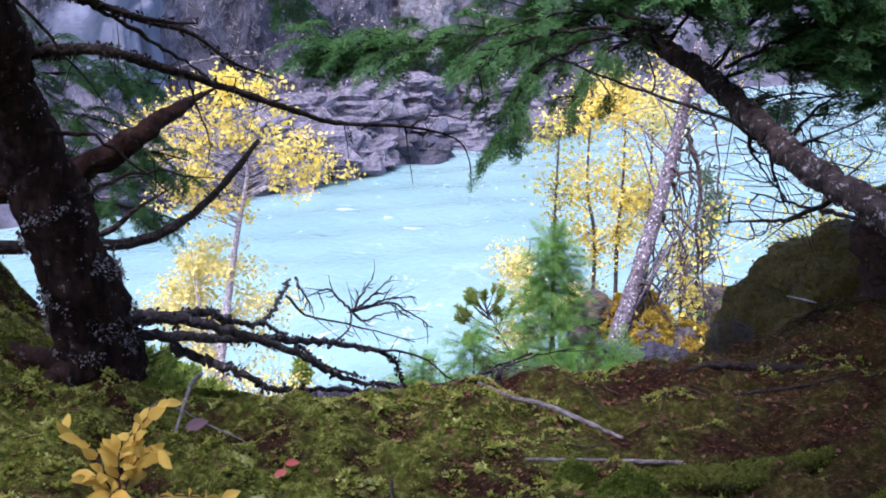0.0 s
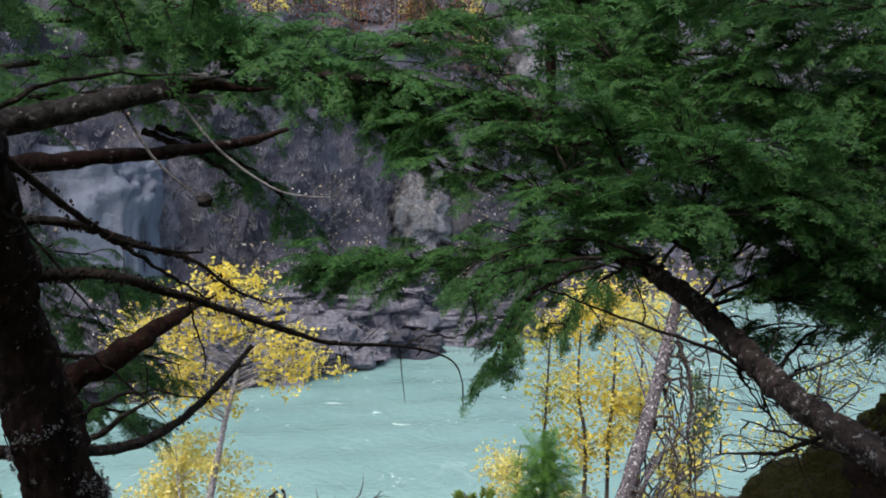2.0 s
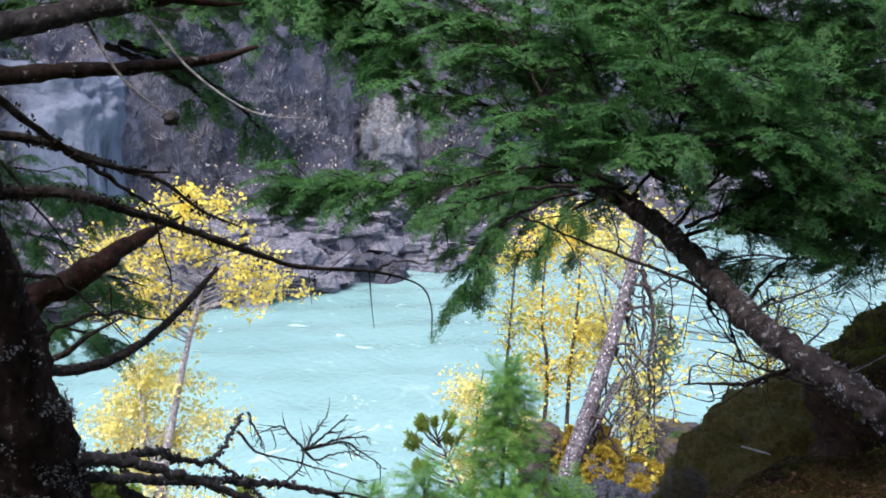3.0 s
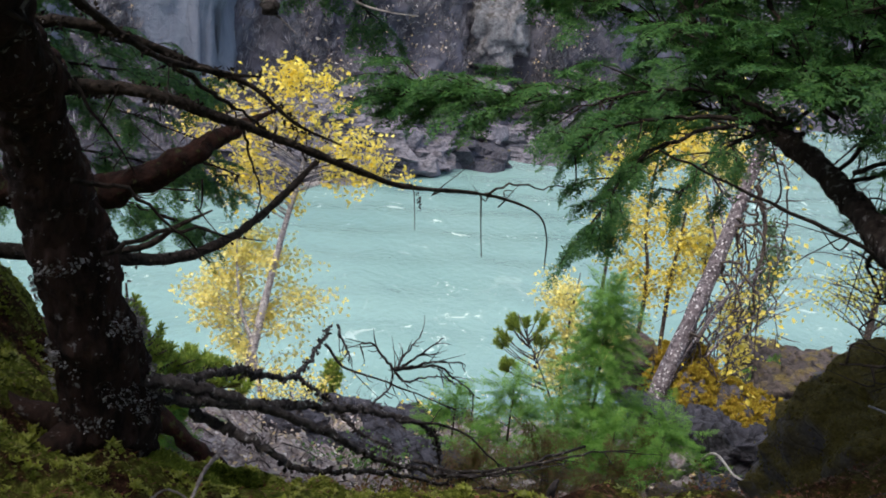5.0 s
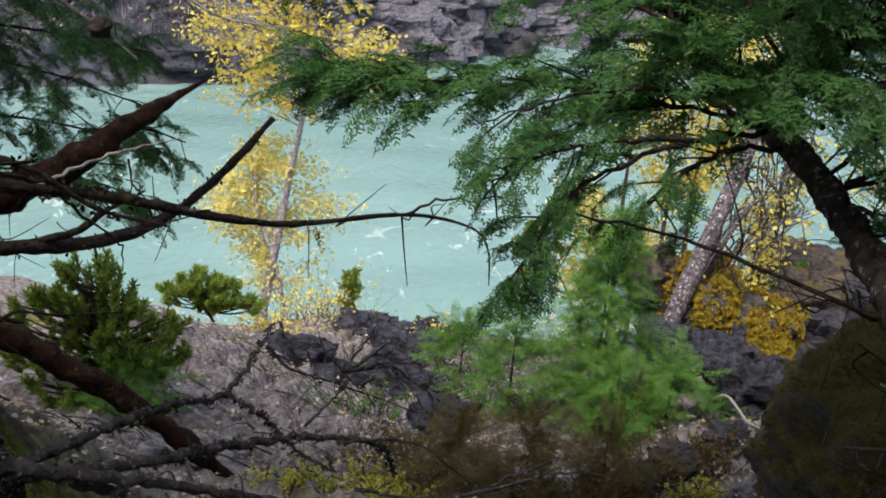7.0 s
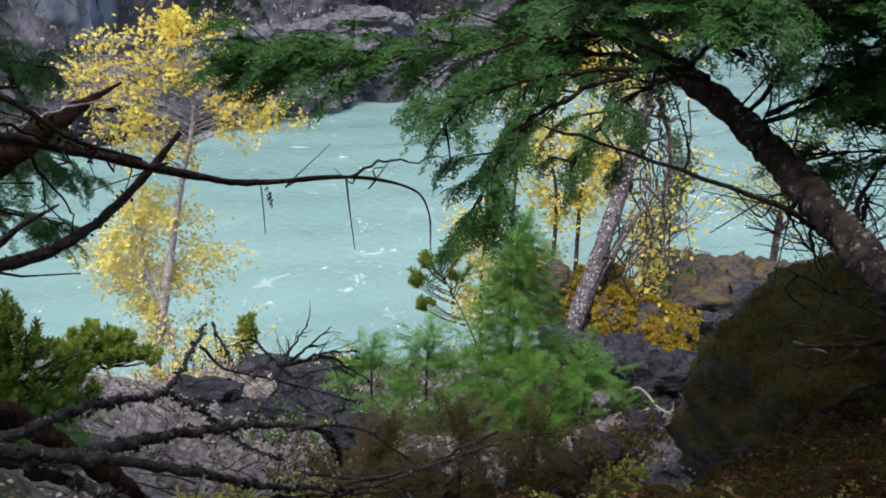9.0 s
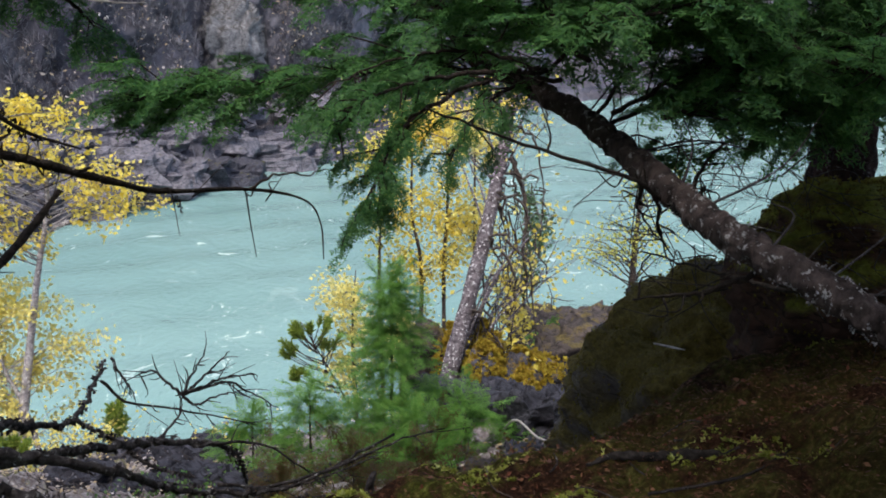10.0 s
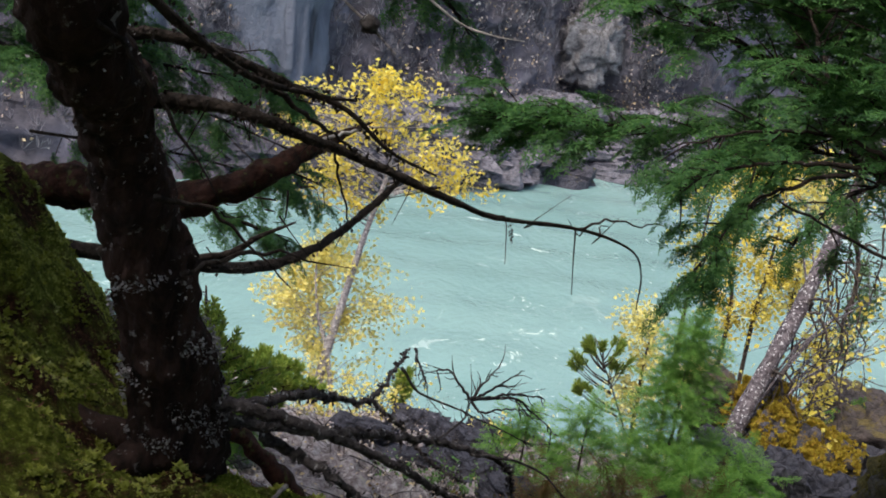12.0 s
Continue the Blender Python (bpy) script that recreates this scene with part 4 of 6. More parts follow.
pine("pine_sapling", "yellow-green flat-topped pine with a reddish stem", drop(-3.12, 12, -0.1), (-3.46, 12, -3.3),
     [(-3.42, 12, -3.2, 0.22, 0.3, 0.12, 26), (-3.72, 12, -3.36, 0.18, 0.25, 0.1, 14), (-3.05, 12, -3.27, 0.24, 0.3, 0.12, 24), (-2.8, 12, -3.43, 0.14, 0.2, 0.08, 10), (-3.25, 12, -3.42, 0.32, 0.3, 0.09, 18)], rc, 0.075, M_PINE, 0.035, M_RED, per=22, rise=0.8, tuft=0.09, wide=1.1)
pine("pine_sapling", "small green pine top on the far slope", drop(-2.2, 15.5, -0.1), (-2.2, 15.5, -4.45), [(-2.2, 15.5, -4.7, 0.16, 0.16, 0.35, 22)], rc, 0.12, M_PINE, 0.03)
pine("pine_sapling", "green pine leaning out over the slope with round tufts", drop(1.5, 14.9, -0.1), (0.45, 14.6, -3.0),
     [(0.4, 14.6, -3.1, 0.14, 0.14, 0.1, 7), (0.72, 14.6, -3.05, 0.2, 0.14, 0.08, 7), (0.25, 14.6, -3.4, 0.1, 0.1, 0.14, 6), (0.38, 14.6, -3.75, 0.12, 0.12, 0.14, 6), (0.85, 14.7, -3.3, 0.2, 0.12, 0.1, 5)], rc, 0.085, M_PINE, 0.02, per=22)


# ---- brush on the lower slope ----
def brush(name, label, spots, rng, m, kind="", twigs=60, h=0.5, leaf=0.03, per=8):
    vfs, pos = [], []
    for x, y, r in spots:
        for q in range(twigs):
            a = np.array(drop(x + rng.normal(0, r * 0.5), y + rng.normal(0, r * 0.5), -0.02))
            e = a + np.array([rng.normal(0, 0.5), rng.normal(0, 0.5), rng.uniform(0.3, 1.0)]) * h
            vfs.append(tube([a, (a + e) / 2 + rng.normal(0, 0.03, 3), e], [0.004, 0.0015], 3, 5, rng=rng))
            L = np.linspace(a * 0.5 + e * 0.5, e, per)
            pos.append(L + rng.normal(0, 0.02, L.shape) * h * 3)
    th = thing(name, (spots[0][0], spots[0][1], float(height(spots[0][0], spots[0][1]))), label, "shrub")
    part("twigwork", join(*vfs), M_STALK, th, kind="stuff")
    pos = np.concatenate(pos)
    part("leaves", scatter_leaves(pos, leaf, rng), m, th, smooth=False, kind="stuff")


rb = np.random.default_rng(31)
brush("shrub", "low reddish-brown autumn brush under the sapling", [(0.3, 5.2, 0.4), (0.8, 5.1, 0.35), (-0.1, 5.6, 0.35)], rb, M_BRUSH, twigs=60, h=0.16, leaf=0.03, per=16)
brush("shrub", "brown brush at the lip of the ledge", [(0.35, 3.75, 0.2), (0.1, 3.5, 0.15), (0.7, 4.1, 0.2)], rb, M_BRUSH, twigs=45, h=0.11, leaf=0.022, per=20)
brush("shrub", "grey bare brush on the slope", [(-0.9, 10.5, 0.8), (-1.6, 13.5, 0.8), (-0.3, 9, 0.6)], rb, M_GREY_BRUSH, twigs=45, h=0.4, leaf=0.03, per=4)
brush("shrub", "tangle of grey leafless brush among the rocks", [(-0.5, 6.6, 0.5), (0.0, 7.6, 0.5), (-1.2, 7.6, 0.6), (-0.9, 9.0, 0.7), (-1.7, 8.6, 0.6)], rb, M_GREY_BRUSH, twigs=16, h=0.3, leaf=0.024, per=3)
brush("shrub", "low green leafy plants on the slope", [(-0.2, 8.0, 0.4), (0.35, 7.4, 0.35), (-0.7, 7.2, 0.3)], rb, M_GREENLEAF, twigs=40, h=0.26, leaf=0.034, per=9)
brush("shrub", "reddish dry brush beside the brown rocks", [(1.0, 5.6, 0.25), (1.25, 5.9, 0.2), (-0.35, 6.0, 0.3)], rb, M_BRUSH, twigs=55, h=0.2, leaf=0.03, per=12)
brush("shrub", "low yellow-green leafy plants among dead branches", [(-0.75, 5.2, 0.22), (-0.45, 5.3, 0.22), (-0.3, 5.15, 0.14), (1.1, 5.15, 0.14)], rb, M_LIMELEAF, twigs=75, h=0.1, leaf=0.026, per=12)
brush("shrub", "little yellow-leaved shrub at the foot of the birch", [(-2.55, 12.6, 0.22), (-2.95, 12.9, 0.18), (-0.55, 11.2, 0.25)], rb, M_YELLOW, twigs=30, h=0.4, leaf=0.055, per=5)
brush("shrub", "yellow-leaved low shrub near the birch", [(-2.3, 14, 0.5), (-2.8, 15, 0.5)], rb, M_YELLOW, twigs=50, h=0.7, leaf=0.06, per=5)
brush("shrub", "yellow brush around the orange rocks", [(2.6, 16.5, 0.8), (3.6, 16.5, 0.8), (1.6, 16.5, 0.6)], rb, M_PALEYELLOW, twigs=90, h=1.0, leaf=0.06, per=6)

# ---- scrub and forest on the far bank ----
rf = np.random.default_rng(41)
sv = []
for q in range(15):
    d = rand_dirs(1, rf)[0] * rf.uniform(0.5, 1.1)
    d[2] = abs(d[2]) + 0.35
    w = np.cross(d, rf.normal(size=3)) * 0.009
    sv.append((np.array([-w, d * 0.5 - w * 0.8 + rf.normal(0, 0.06, 3), d, d * 0.5 + w * 0.8]) , np.array([(0, 1, 2, 3)])))
SHRUB = join(*sv)
n = 11000
k, l = rf.integers(int(0.2 * ns), int(0.72 * ns), n), (rf.beta(1.2, 1.4, n) * 0.6 * nv + 0.08 * nv).astype(int)
M = frames(CLIFF[k, l] + rf.normal(0, 0.3, (n, 3)), rand_dirs(n, rf) * (1, 1, 0.1), np.tile((0, 0, 1.0), (n, 1)), rf.uniform(0.2, 0.75, n))
tagged(new("scrub", sheet_data("scrub", *stamp(*SHRUB, M), False, M_GREY_BRUSH)), "grey leafless scrub covering the cliff slope", "scrub", kind="stuff")
pos = CLIFF[k, l] + rf.normal(0, 0.4, (n, 3)) + (0, 0, 0.4)
keep = np.array([noise.fractal(Vector(p * 0.12), 0.9, 2.1, 3) for p in pos]) > 0.05
tagged(new("dry_leaves", sheet_data("dry_leaves", *scatter_leaves(pos[keep], 0.22, rf), False, M_PALE_LITTER)), "last pale leaves on the cliff scrub", "scrub", kind="stuff")


def far_tree(name, label, m_leaf, conifer, rng):
    th = thing(name, (0, 0, -300), label, "tree", "trees above the cliff")
    o = np.array([0, 0, -300.0])
    h = 6.0
    part("trunk", tube([o, o + (0.1, 0, h * 0.5), o + (0, 0, h)], [0.11, 0.07, 0.02], 6, 10), M_STALK, th)
    f = rng.uniform(0.12, 1, 900) if conifer else rng.uniform(0.06, 1, 520)
    r = (1 - f) * 1.7 + 0.1 if conifer else 1.7 * np.sin(np.clip((f + 0.1) / 1.1, 0, 1) * np.pi) ** 0.5 + 0.1
    a = rng.uniform(0, 2 * np.pi, len(f))
    rr = r * rng.uniform(0.2, 1, len(f)) ** 0.6
    pos = o + np.stack([np.cos(a) * rr, np.sin(a) * rr, f * h - (rr * 0.4 if conifer else 0)], -1)
    pos += rng.normal(0, 0.12, pos.shape)
    pos = pos[np.array([noise.noise(Vector(p) * 1.1) for p in pos]) > -0.12]
    part("crown", scatter_leaves(pos, 0.5 if conifer else 0.27, rng, droop=0.5), m_leaf, th, smooth=False)
    return th


kinds = [far_tree("birch_tree", "yellow birch in the wood above the cliff", M_YELLOW, False, rf), far_tree("fir_tree", "dark green fir in the wood above the cliff", M_HEMLOCK, True, rf),
         far_tree("alder_tree", "brown autumn alder in the wood above the cliff", M_LITTER, False, rf), far_tree("birch_tree", "grey half-bare tree above the cliff", M_GREY_BRUSH, False, rf)]
for q in range(180):
    k = int(rf.uniform(0.2, 0.74) * ns)
    l = int(rf.uniform(0.64, 0.9) * nv)
    c = CLIFF[k, l]
    src = kinds[rf.choice(4, p=[0.18, 0.02, 0.40, 0.40])]
    s = rf.uniform(0.5, 1.05)
    cp = copy_thing(src, Matrix.Translation((c[0], c[1], c[2] - 0.3)) @ Matrix.Rotation(rf.uniform(0, 6.28), 4, "Z"))
    cp.scale = (s, s, s)
for src, (k, l) in zip(kinds, ((170, 92), (180, 95), (190, 91), (200, 96))):
    src.location = CLIFF[k, l] - np.array([0, 0, 0.3])

# ---- the lichened hemlock at the ledge ----
rh = np.random.default_rng(51)
TRUNK = [(-0.913, 2.674, 0.36), (-0.902, 2.607, 0.60), (-0.912, 2.495, 0.85), (-0.945, 2.413, 1.09), (-0.943, 2.29, 1.255), (-0.886, 2.14, 1.347), (-0.835, 1.95, 1.42), (-0.77, 1.63, 1.70), (-0.72, 1.2, 2.5), (-0.65, 0.9, 3.6), (-0.6, 0.7, 5.5), (-0.6, 0.6, 8.5)]
hemlock = thing("hemlock_tree", TRUNK[0], "old hemlock with dark scaly bark and grey lichen", "tree")
V, F = tube(TRUNK[:8], [0.124, 0.103, 0.086, 0.074, 0.069, 0.065, 0.063, 0.061], 64, 200)
P8 = smooth_path(TRUNK[:8], 200)
ax = np.vstack([np.repeat(P8[:1], 64, 0), np.repeat(P8, 64, 0), np.repeat(P8[-1:], 64, 0)])
out = V - ax
out /= np.linalg.norm(out, axis=1)[:, None] + 1e-9
sc = V * np.array([1, 1, 0.45])
plates = np.array([noise.voronoi(Vector(p * 34))[0] for p in sc])
crack = np.clip((plates[:, 1] - plates[:, 0]) * 3, 0, 1)
V = V + out * (0.009 * crack + 0.014 * lump(V, 9, 3) + 0.004 * lump(V, 60, 2) - 0.006)[:, None]
part("trunk", (V, F), M_BARK, hemlock)
part("upper_trunk", tube(TRUNK[7:], [0.063, 0.06, 0.052, 0.04, 0.01], 16, 40, 0.12, 8), M_BARK, hemlock)
for a in (3.5, 4.3):
    e = np.array([-0.90 + 0.30 * math.cos(a), 2.62 + 0.26 * math.sin(a)])
    m_ = np.array([-0.90 + 0.14 * math.cos(a), 2.62 + 0.13 * math.sin(a)])
    part("root", tube([(-0.90, 2.61, 0.50), (*m_, float(height(*m_)) + 0.02), (*e, float(height(*e)) - 0.04)], [0.05, 0.035, 0.012], 12, 24, 0.35, 18), M_BARK, hemlock)


def flakes(path, radii, n, rng, size=0.014, lo=0.0, hi=1.0, stand=1.0, gaps=-0.05, patch=16):
    """Small curled lichen flakes standing off a limb."""
    P = smooth_path(path, 200)
    r = np.interp(np.linspace(0, 1, 200), np.linspace(0, 1, len(radii)), radii)
    k = np.clip((rng.uniform(lo, hi, n) * 199).astype(int), 0, 199)
    T = np.gradient(P, axis=0)[k]
    d = rand_dirs(n, rng)
    T /= np.linalg.norm(T, axis=1)[:, None]
    d -= T * (d * T).sum(1)[:, None]
    d /= np.linalg.norm(d, axis=1)[:, None] + 1e-9
    pos = P[k] + d * r[k][:, None] * rng.uniform(0.95, 1.08, (n, 1))
    ok = np.array([noise.fractal(Vector(p * patch), 0.9, 2.1, 2) for p in pos]) > gaps
    pos, d, n = pos[ok], d[ok], int(ok.sum())
    return stamp(*LEAF, frames(pos, d * stand + rand_dirs(n, rng), rand_dirs(n, rng), size * rng.uniform(0.4, 1.3, n)))


part("lichen", join(flakes(TRUNK[:8], [0.128, 0.107, 0.090, 0.078, 0.073, 0.069, 0.067, 0.065], 6500, rh, 0.009, 0.12, 0.36, 1.1, 0.14, 11), flakes(TRUNK[:8], [0.130, 0.109, 0.092, 0.080, 0.075, 0.071, 0.069, 0.067], 420, rh, 0.008, 0.03, 0.9)), M_LICHEN, hemlock, "pale grey leafy lichen", smooth=False, kind="stuff")
LIMB = [(-0.878, 2.252, 1.307), (-0.827, 2.252, 1.317), (-0.716, 2.277, 1.317), (-0.627, 2.400, 1.270), (-0.526, 2.559, 1.209), (-0.389, 2.714, 1.135), (-0.292, 2.873, 1.078), (-0.108, 3.126, 1.029), (0.029, 3.227, 0.979), (0.075, 3.298, 0.902), (0.085, 3.350, 0.787)]
limb = part("limb", tube(LIMB, [0.0135, 0.013, 0.012, 0.0105, 0.009, 0.0078, 0.0062, 0.0045, 0.003, 0.0022, 0.0014], 10, 90, 0.4, 45), M_TWIG, hemlock, "long thin bare limb arching over the river")
part("twig", tube([(-0.108, 3.126, 1.029), (-0.04, 3.17, 1.052), (0.04, 3.22, 1.045), (0.12, 3.28, 1.05)], [0.004, 0.0012], 5, 14, wob=0.003, rng=rh), M_TWIG, limb)
part("twig", tube([(-0.115, 3.12, 1.03), (-0.107, 3.13, 0.95), (-0.095, 3.14, 0.855)], [0.0025, 0.001], 5, 10), M_TWIG, limb)
part("lichen", stamp(*LEAF, frames(np.array([(-0.262, 2.91, 1.063)]) + rh.normal(0, 1, (22, 3)) * (0.0025, 0.0025, 0.0) - np.linspace(0, 0.042, 22)[:, None] * (-0.2, 0, 1), rand_dirs(22, rh) * 0.35 - (0, 0, 0.9), rand_dirs(22, rh), rh.uniform(0.005, 0.011, 22))), M_TWIG, limb, "hanging tuft of beard lichen", smooth=False, kind="stuff")
part("twig", tube([(-0.612, 2.42, 1.264), (-0.575, 2.52, 1.272), (-0.53, 2.63, 1.274), (-0.47, 2.77, 1.27)], [0.0035, 0.003, 0.002, 0.0008], 6, 24, 0.3, 50, 0.002, rh), M_PALE, limb, "pale bleached twig")
part("twig", tube([(-0.585, 2.45, 1.25), (-0.60, 2.6, 1.15), (-0.61, 2.75, 1.05), (-0.66, 2.9, 0.93)], [0.003, 0.0025, 0.002, 0.0008], 5, 20, 0.3, 50, 0.003, rh), M_TWIG, limb)
for q in range(16):
    k = rh.uniform(0.05, 0.75)
    a = smooth_path(LIMB, 100)[int(k * 99)]
    part("twig", tube([a, a + rand_dirs(1, rh)[0] * 0.03, a + rand_dirs(1, rh)[0] * rh.uniform(0.03, 0.12)], [0.0025, 0.0008], 4, 6, rng=rh), M_TWIG, limb)
part("lichen", flakes(LIMB, [0.0135, 0.012, 0.009, 0.007, 0.003], 900, rh, 0.010, 0.0, 0.42, 1.4, 0.05, 26), M_TWIG, limb, smooth=False, kind="stuff")
LIMB2 = [(-0.90, 2.06, 1.40), (-0.799, 2.039, 1.444), (-0.714, 2.103, 1.433), (-0.614, 2.215, 1.383), (-0.525, 2.248, 1.355), (-0.449, 2.289, 1.291), (-0.373, 2.355, 1.250)]
limb = part("limb", tube(LIMB2, [0.010, 0.0095, 0.008, 0.0065, 0.005, 0.0035, 0.0015], 8, 50, 0.4, 50), M_TWIG, hemlock)
part("lichen", flakes(LIMB2, [0.010, 0.007, 0.004], 560, rh, 0.009, 0.1, 0.95, 1.4, 0.05, 26), M_TWIG, limb, smooth=False, kind="stuff")
part("limb", tube([(-0.714, 2.103, 1.433), (-0.66, 2.2, 1.385), (-0.60, 2.33, 1.315), (-0.545, 2.47, 1.245)], [0.0055, 0.005, 0.004, 0.0025], 7, 30, 0.4, 50, 0.002, rh), M_TWIG, hemlock)
LIMB3 = [(-0.78, 1.72, 1.63), (-0.71, 1.8, 1.54), (-0.66, 1.9, 1.47), (-0.61, 2.02, 1.41), (-0.55, 2.17, 1.38), (-0.50, 2.22, 1.375)]
limb = part("limb", tube(LIMB3, [0.008, 0.0075, 0.006, 0.0045, 0.002], 8, 30, 0.35, 50), M_TWIG, hemlock)
part("lichen", flakes(LIMB3, [0.011, 0.008, 0.004], 420, rh, 0.009, 0.2, 1.0, 1.4, 0.05, 26), M_TWIG, limb, smooth=False, kind="stuff")
for a, b in (((-0.82, 2.2, 1.16), (-0.62, 2.4, 0.98)), ((-0.80, 2.3, 1.0), (-0.55, 2.6, 0.98)), ((-0.8, 1.8, 1.5), (-0.6, 1.9, 1.25)), ((-0.75, 1.7, 1.62), (-0.45, 1.95, 1.72))):
    a, b = np.array(a), np.array(b)
    part("limb", tube([a, a * 0.6 + b * 0.4 + (0, 0, 0.04), b], [0.006, 0.004, 0.001], 5, 14, 0.3, 50, 0.003, rh), M_TWIG, hemlock)

# the broken stem with its splintered end, and its bleached twigs
for path, r in (([(-0.80, 1.78, 2.05), (-0.645, 1.88, 1.92), (-0.59, 1.9, 1.845), (-0.55, 1.9, 1.765)], 0.0045), ([(-0.95, 1.75, 1.98), (-0.775, 1.9, 1.915), (-0.70, 1.9, 1.865), (-0.63, 1.93, 1.82)], 0.006), ([(-0.75, 1.7, 2.08), (-0.62, 1.88, 1.93), (-0.54, 1.9, 1.885), (-0.455, 1.92, 1.85)], 0.0035)):
    lm = part("limb", tube(path, [r, r * 0.8, r * 0.6, 0.0008], 6, 30, 0.4, 50, 0.002, rh), M_TWIG, hemlock, "dark bare twig overhead")
    part("lichen", flakes(path, [r, r, r * 0.7, 0.001], 160, rh, 0.009, 0.1, 0.9, 1.3, 0.05, 26), M_TWIG, lm, smooth=False, kind="stuff")
for path, reach in (([(-0.56, 1.8, 2.35), (-0.48, 1.95, 2.06), (-0.445, 2.0, 1.87)], 0.07), ([(0.16, 1.8, 2.34), (0.07, 1.97, 2.07), (0.035, 2.0, 1.93)], 0.014)):
    tw_, fo = bough(path, rh, 60, 0.45, reach, 0.8, 0.35, per=5, puff=0.01)
    lm = part("bough", join(tube(path, [0.005, 0.002], 5, 16), tw_), M_TWIG, hemlock)
    part("foliage", fo, M_HEMLOCK, lm, "hanging dark hemlock spray", smooth=False)

STEM = [(-1.25, 2.3, 1.58), (-0.99, 2.5, 1.65), (-0.84, 2.62, 1.70), (-0.68, 2.75, 1.75)]
snag = thing("broken_branch", STEM[0], "broken grey-brown branch with a splintered end and hanging twigs", "branch")
part("stem", tube(STEM, [0.034, 0.032, 0.029, 0.026], 20, 60, 0.2, 22), M_DEAD, snag)
part("splinter", tube([(-0.70, 2.74, 1.745), (-0.62, 2.79, 1.76), (-0.52, 2.85, 1.755), (-0.45, 2.9, 1.765)], [0.024, 0.014, 0.007, 0.001], 9, 16, 0.5, 40), M_RED, snag)
part("splinter", tube([(-0.69, 2.75, 1.755), (-0.64, 2.78, 1.78), (-0.56, 2.83, 1.775)], [0.013, 0.012, 0.001], 7, 12, 0.5, 50), M_PALE, snag)
part("splinter", tube([(-0.69, 2.74, 1.75), (-0.685, 2.74, 1.80)], [0.01, 0.002], 6, 6, 0.4, 50), M_RED, snag)
for a, b, r in (((-0.70, 2.75, 1.76), (-0.60, 2.80, 1.79), 0.009), ((-0.69, 2.74, 1.735), (-0.57, 2.80, 1.735), 0.008), ((-0.66, 2.76, 1.77), (-0.55, 2.84, 1.80), 0.005), ((-0.68, 2.73, 1.72), (-0.61, 2.77, 1.70), 0.004)):
    part("splinter", tube([a, tuple((np.array(a) + b) / 2 + rh.normal(0, 0.006, 3)), b], [r, r * 0.8, 0.0008], 6, 12, 0.6, 60), M_STICK if r < 0.0085 else M_DEAD, snag)
tw = part("twig", tube([(-0.80, 2.67, 1.69), (-0.73, 2.67, 1.58), (-0.67, 2.67, 1.52), (-0.60, 2.69, 1.465), (-0.54, 2.7, 1.415)], [0.0048, 0.004, 0.0032, 0.0028, 0.0016], 8, 40, 0.4, 60), M_STICK, snag, "bleached hanging twig")
part("burl", rock((-0.60, 2.69, 1.467), (0.021, 0.02, 0.019), rh, 0.25, 2, 20, 14, 1.0, 0.0), M_DEAD, tw, "round knot on the twig")
part("twig", tube([(-0.69, 2.75, 1.73), (-0.57, 2.75, 1.59), (-0.44, 2.76, 1.50), (-0.36, 2.77, 1.48), (-0.29, 2.77, 1.478)], [0.004, 0.0032, 0.0027, 0.0021, 0.0012], 8, 40, 0.35, 60), M_PALE, snag, "bleached hanging twig")
part("limb", tube([(-1.25, 2.5, 1.53), (-1.02, 2.7, 1.55), (-0.88, 2.8, 1.57), (-0.71, 2.9, 1.59), (-0.55, 3.0, 1.62), (-0.45, 3.1, 1.66)], [0.026, 0.024, 0.020, 0.017, 0.013, 0.006], 12, 40, 0.3, 25), M_BARK, snag, "dark mossy limb")

# the mossy leaning log behind, with its broken red end
LOG = [(-3.277, 3.868, 0.763), (-2.443, 3.797, 0.689), (-2.003, 3.728, 0.694), (-1.729, 3.66, 0.745), (-1.447, 3.643, 0.756), (-1.296, 3.65, 0.786), (-1.136, 3.66, 0.868), (-1.03, 3.78, 0.943), (-0.968, 3.98, 0.985), (-0.890, 4.25, 1.025)]
log = thing("fallen_tree", (-3.4, 3.9, float(height(-3.4, 3.9))), "leaning red-brown tree stem with a broken pointed end and bare limbs", "tree")
part("trunk", tube(LOG, [0.08, 0.072, 0.066, 0.062, 0.06, 0.055, 0.046, 0.034, 0.02, 0.003], 24, 130, 0.4, 13), M_RED, log)
CURL = [(-2.222, 3.664, 0.584), (-1.831, 3.919, 0.458), (-1.503, 4.205, 0.391), (-1.354, 4.523, 0.317), (-1.205, 4.744, 0.353), (-1.094, 4.980, 0.433), (-0.992, 5.114, 0.550), (-0.904, 5.179, 0.662)]
curl = part("limb", tube(CURL, [0.035, 0.03, 0.026, 0.024, 0.02, 0.018, 0.016, 0.011], 12, 60, 0.3, 22), M_TWIG, log, "curved dark bare limb")
part("twig", tube([(-1.55, 4.17, 0.40), (-1.38, 4.3, 0.43), (-1.28, 4.3, 0.51), (-1.15, 4.35, 0.585)], [0.016, 0.014, 0.011, 0.003], 8, 24, 0.4, 30), M_TWIG, curl)
part("limb", tube([(-2.3, 4.1, 0.2), (-1.9, 4.2, 0.12), (-1.6, 4.3, 0.05)], [0.03, 0.025, 0.008], 12, 24, 0.35, 18), M_BARK, log)
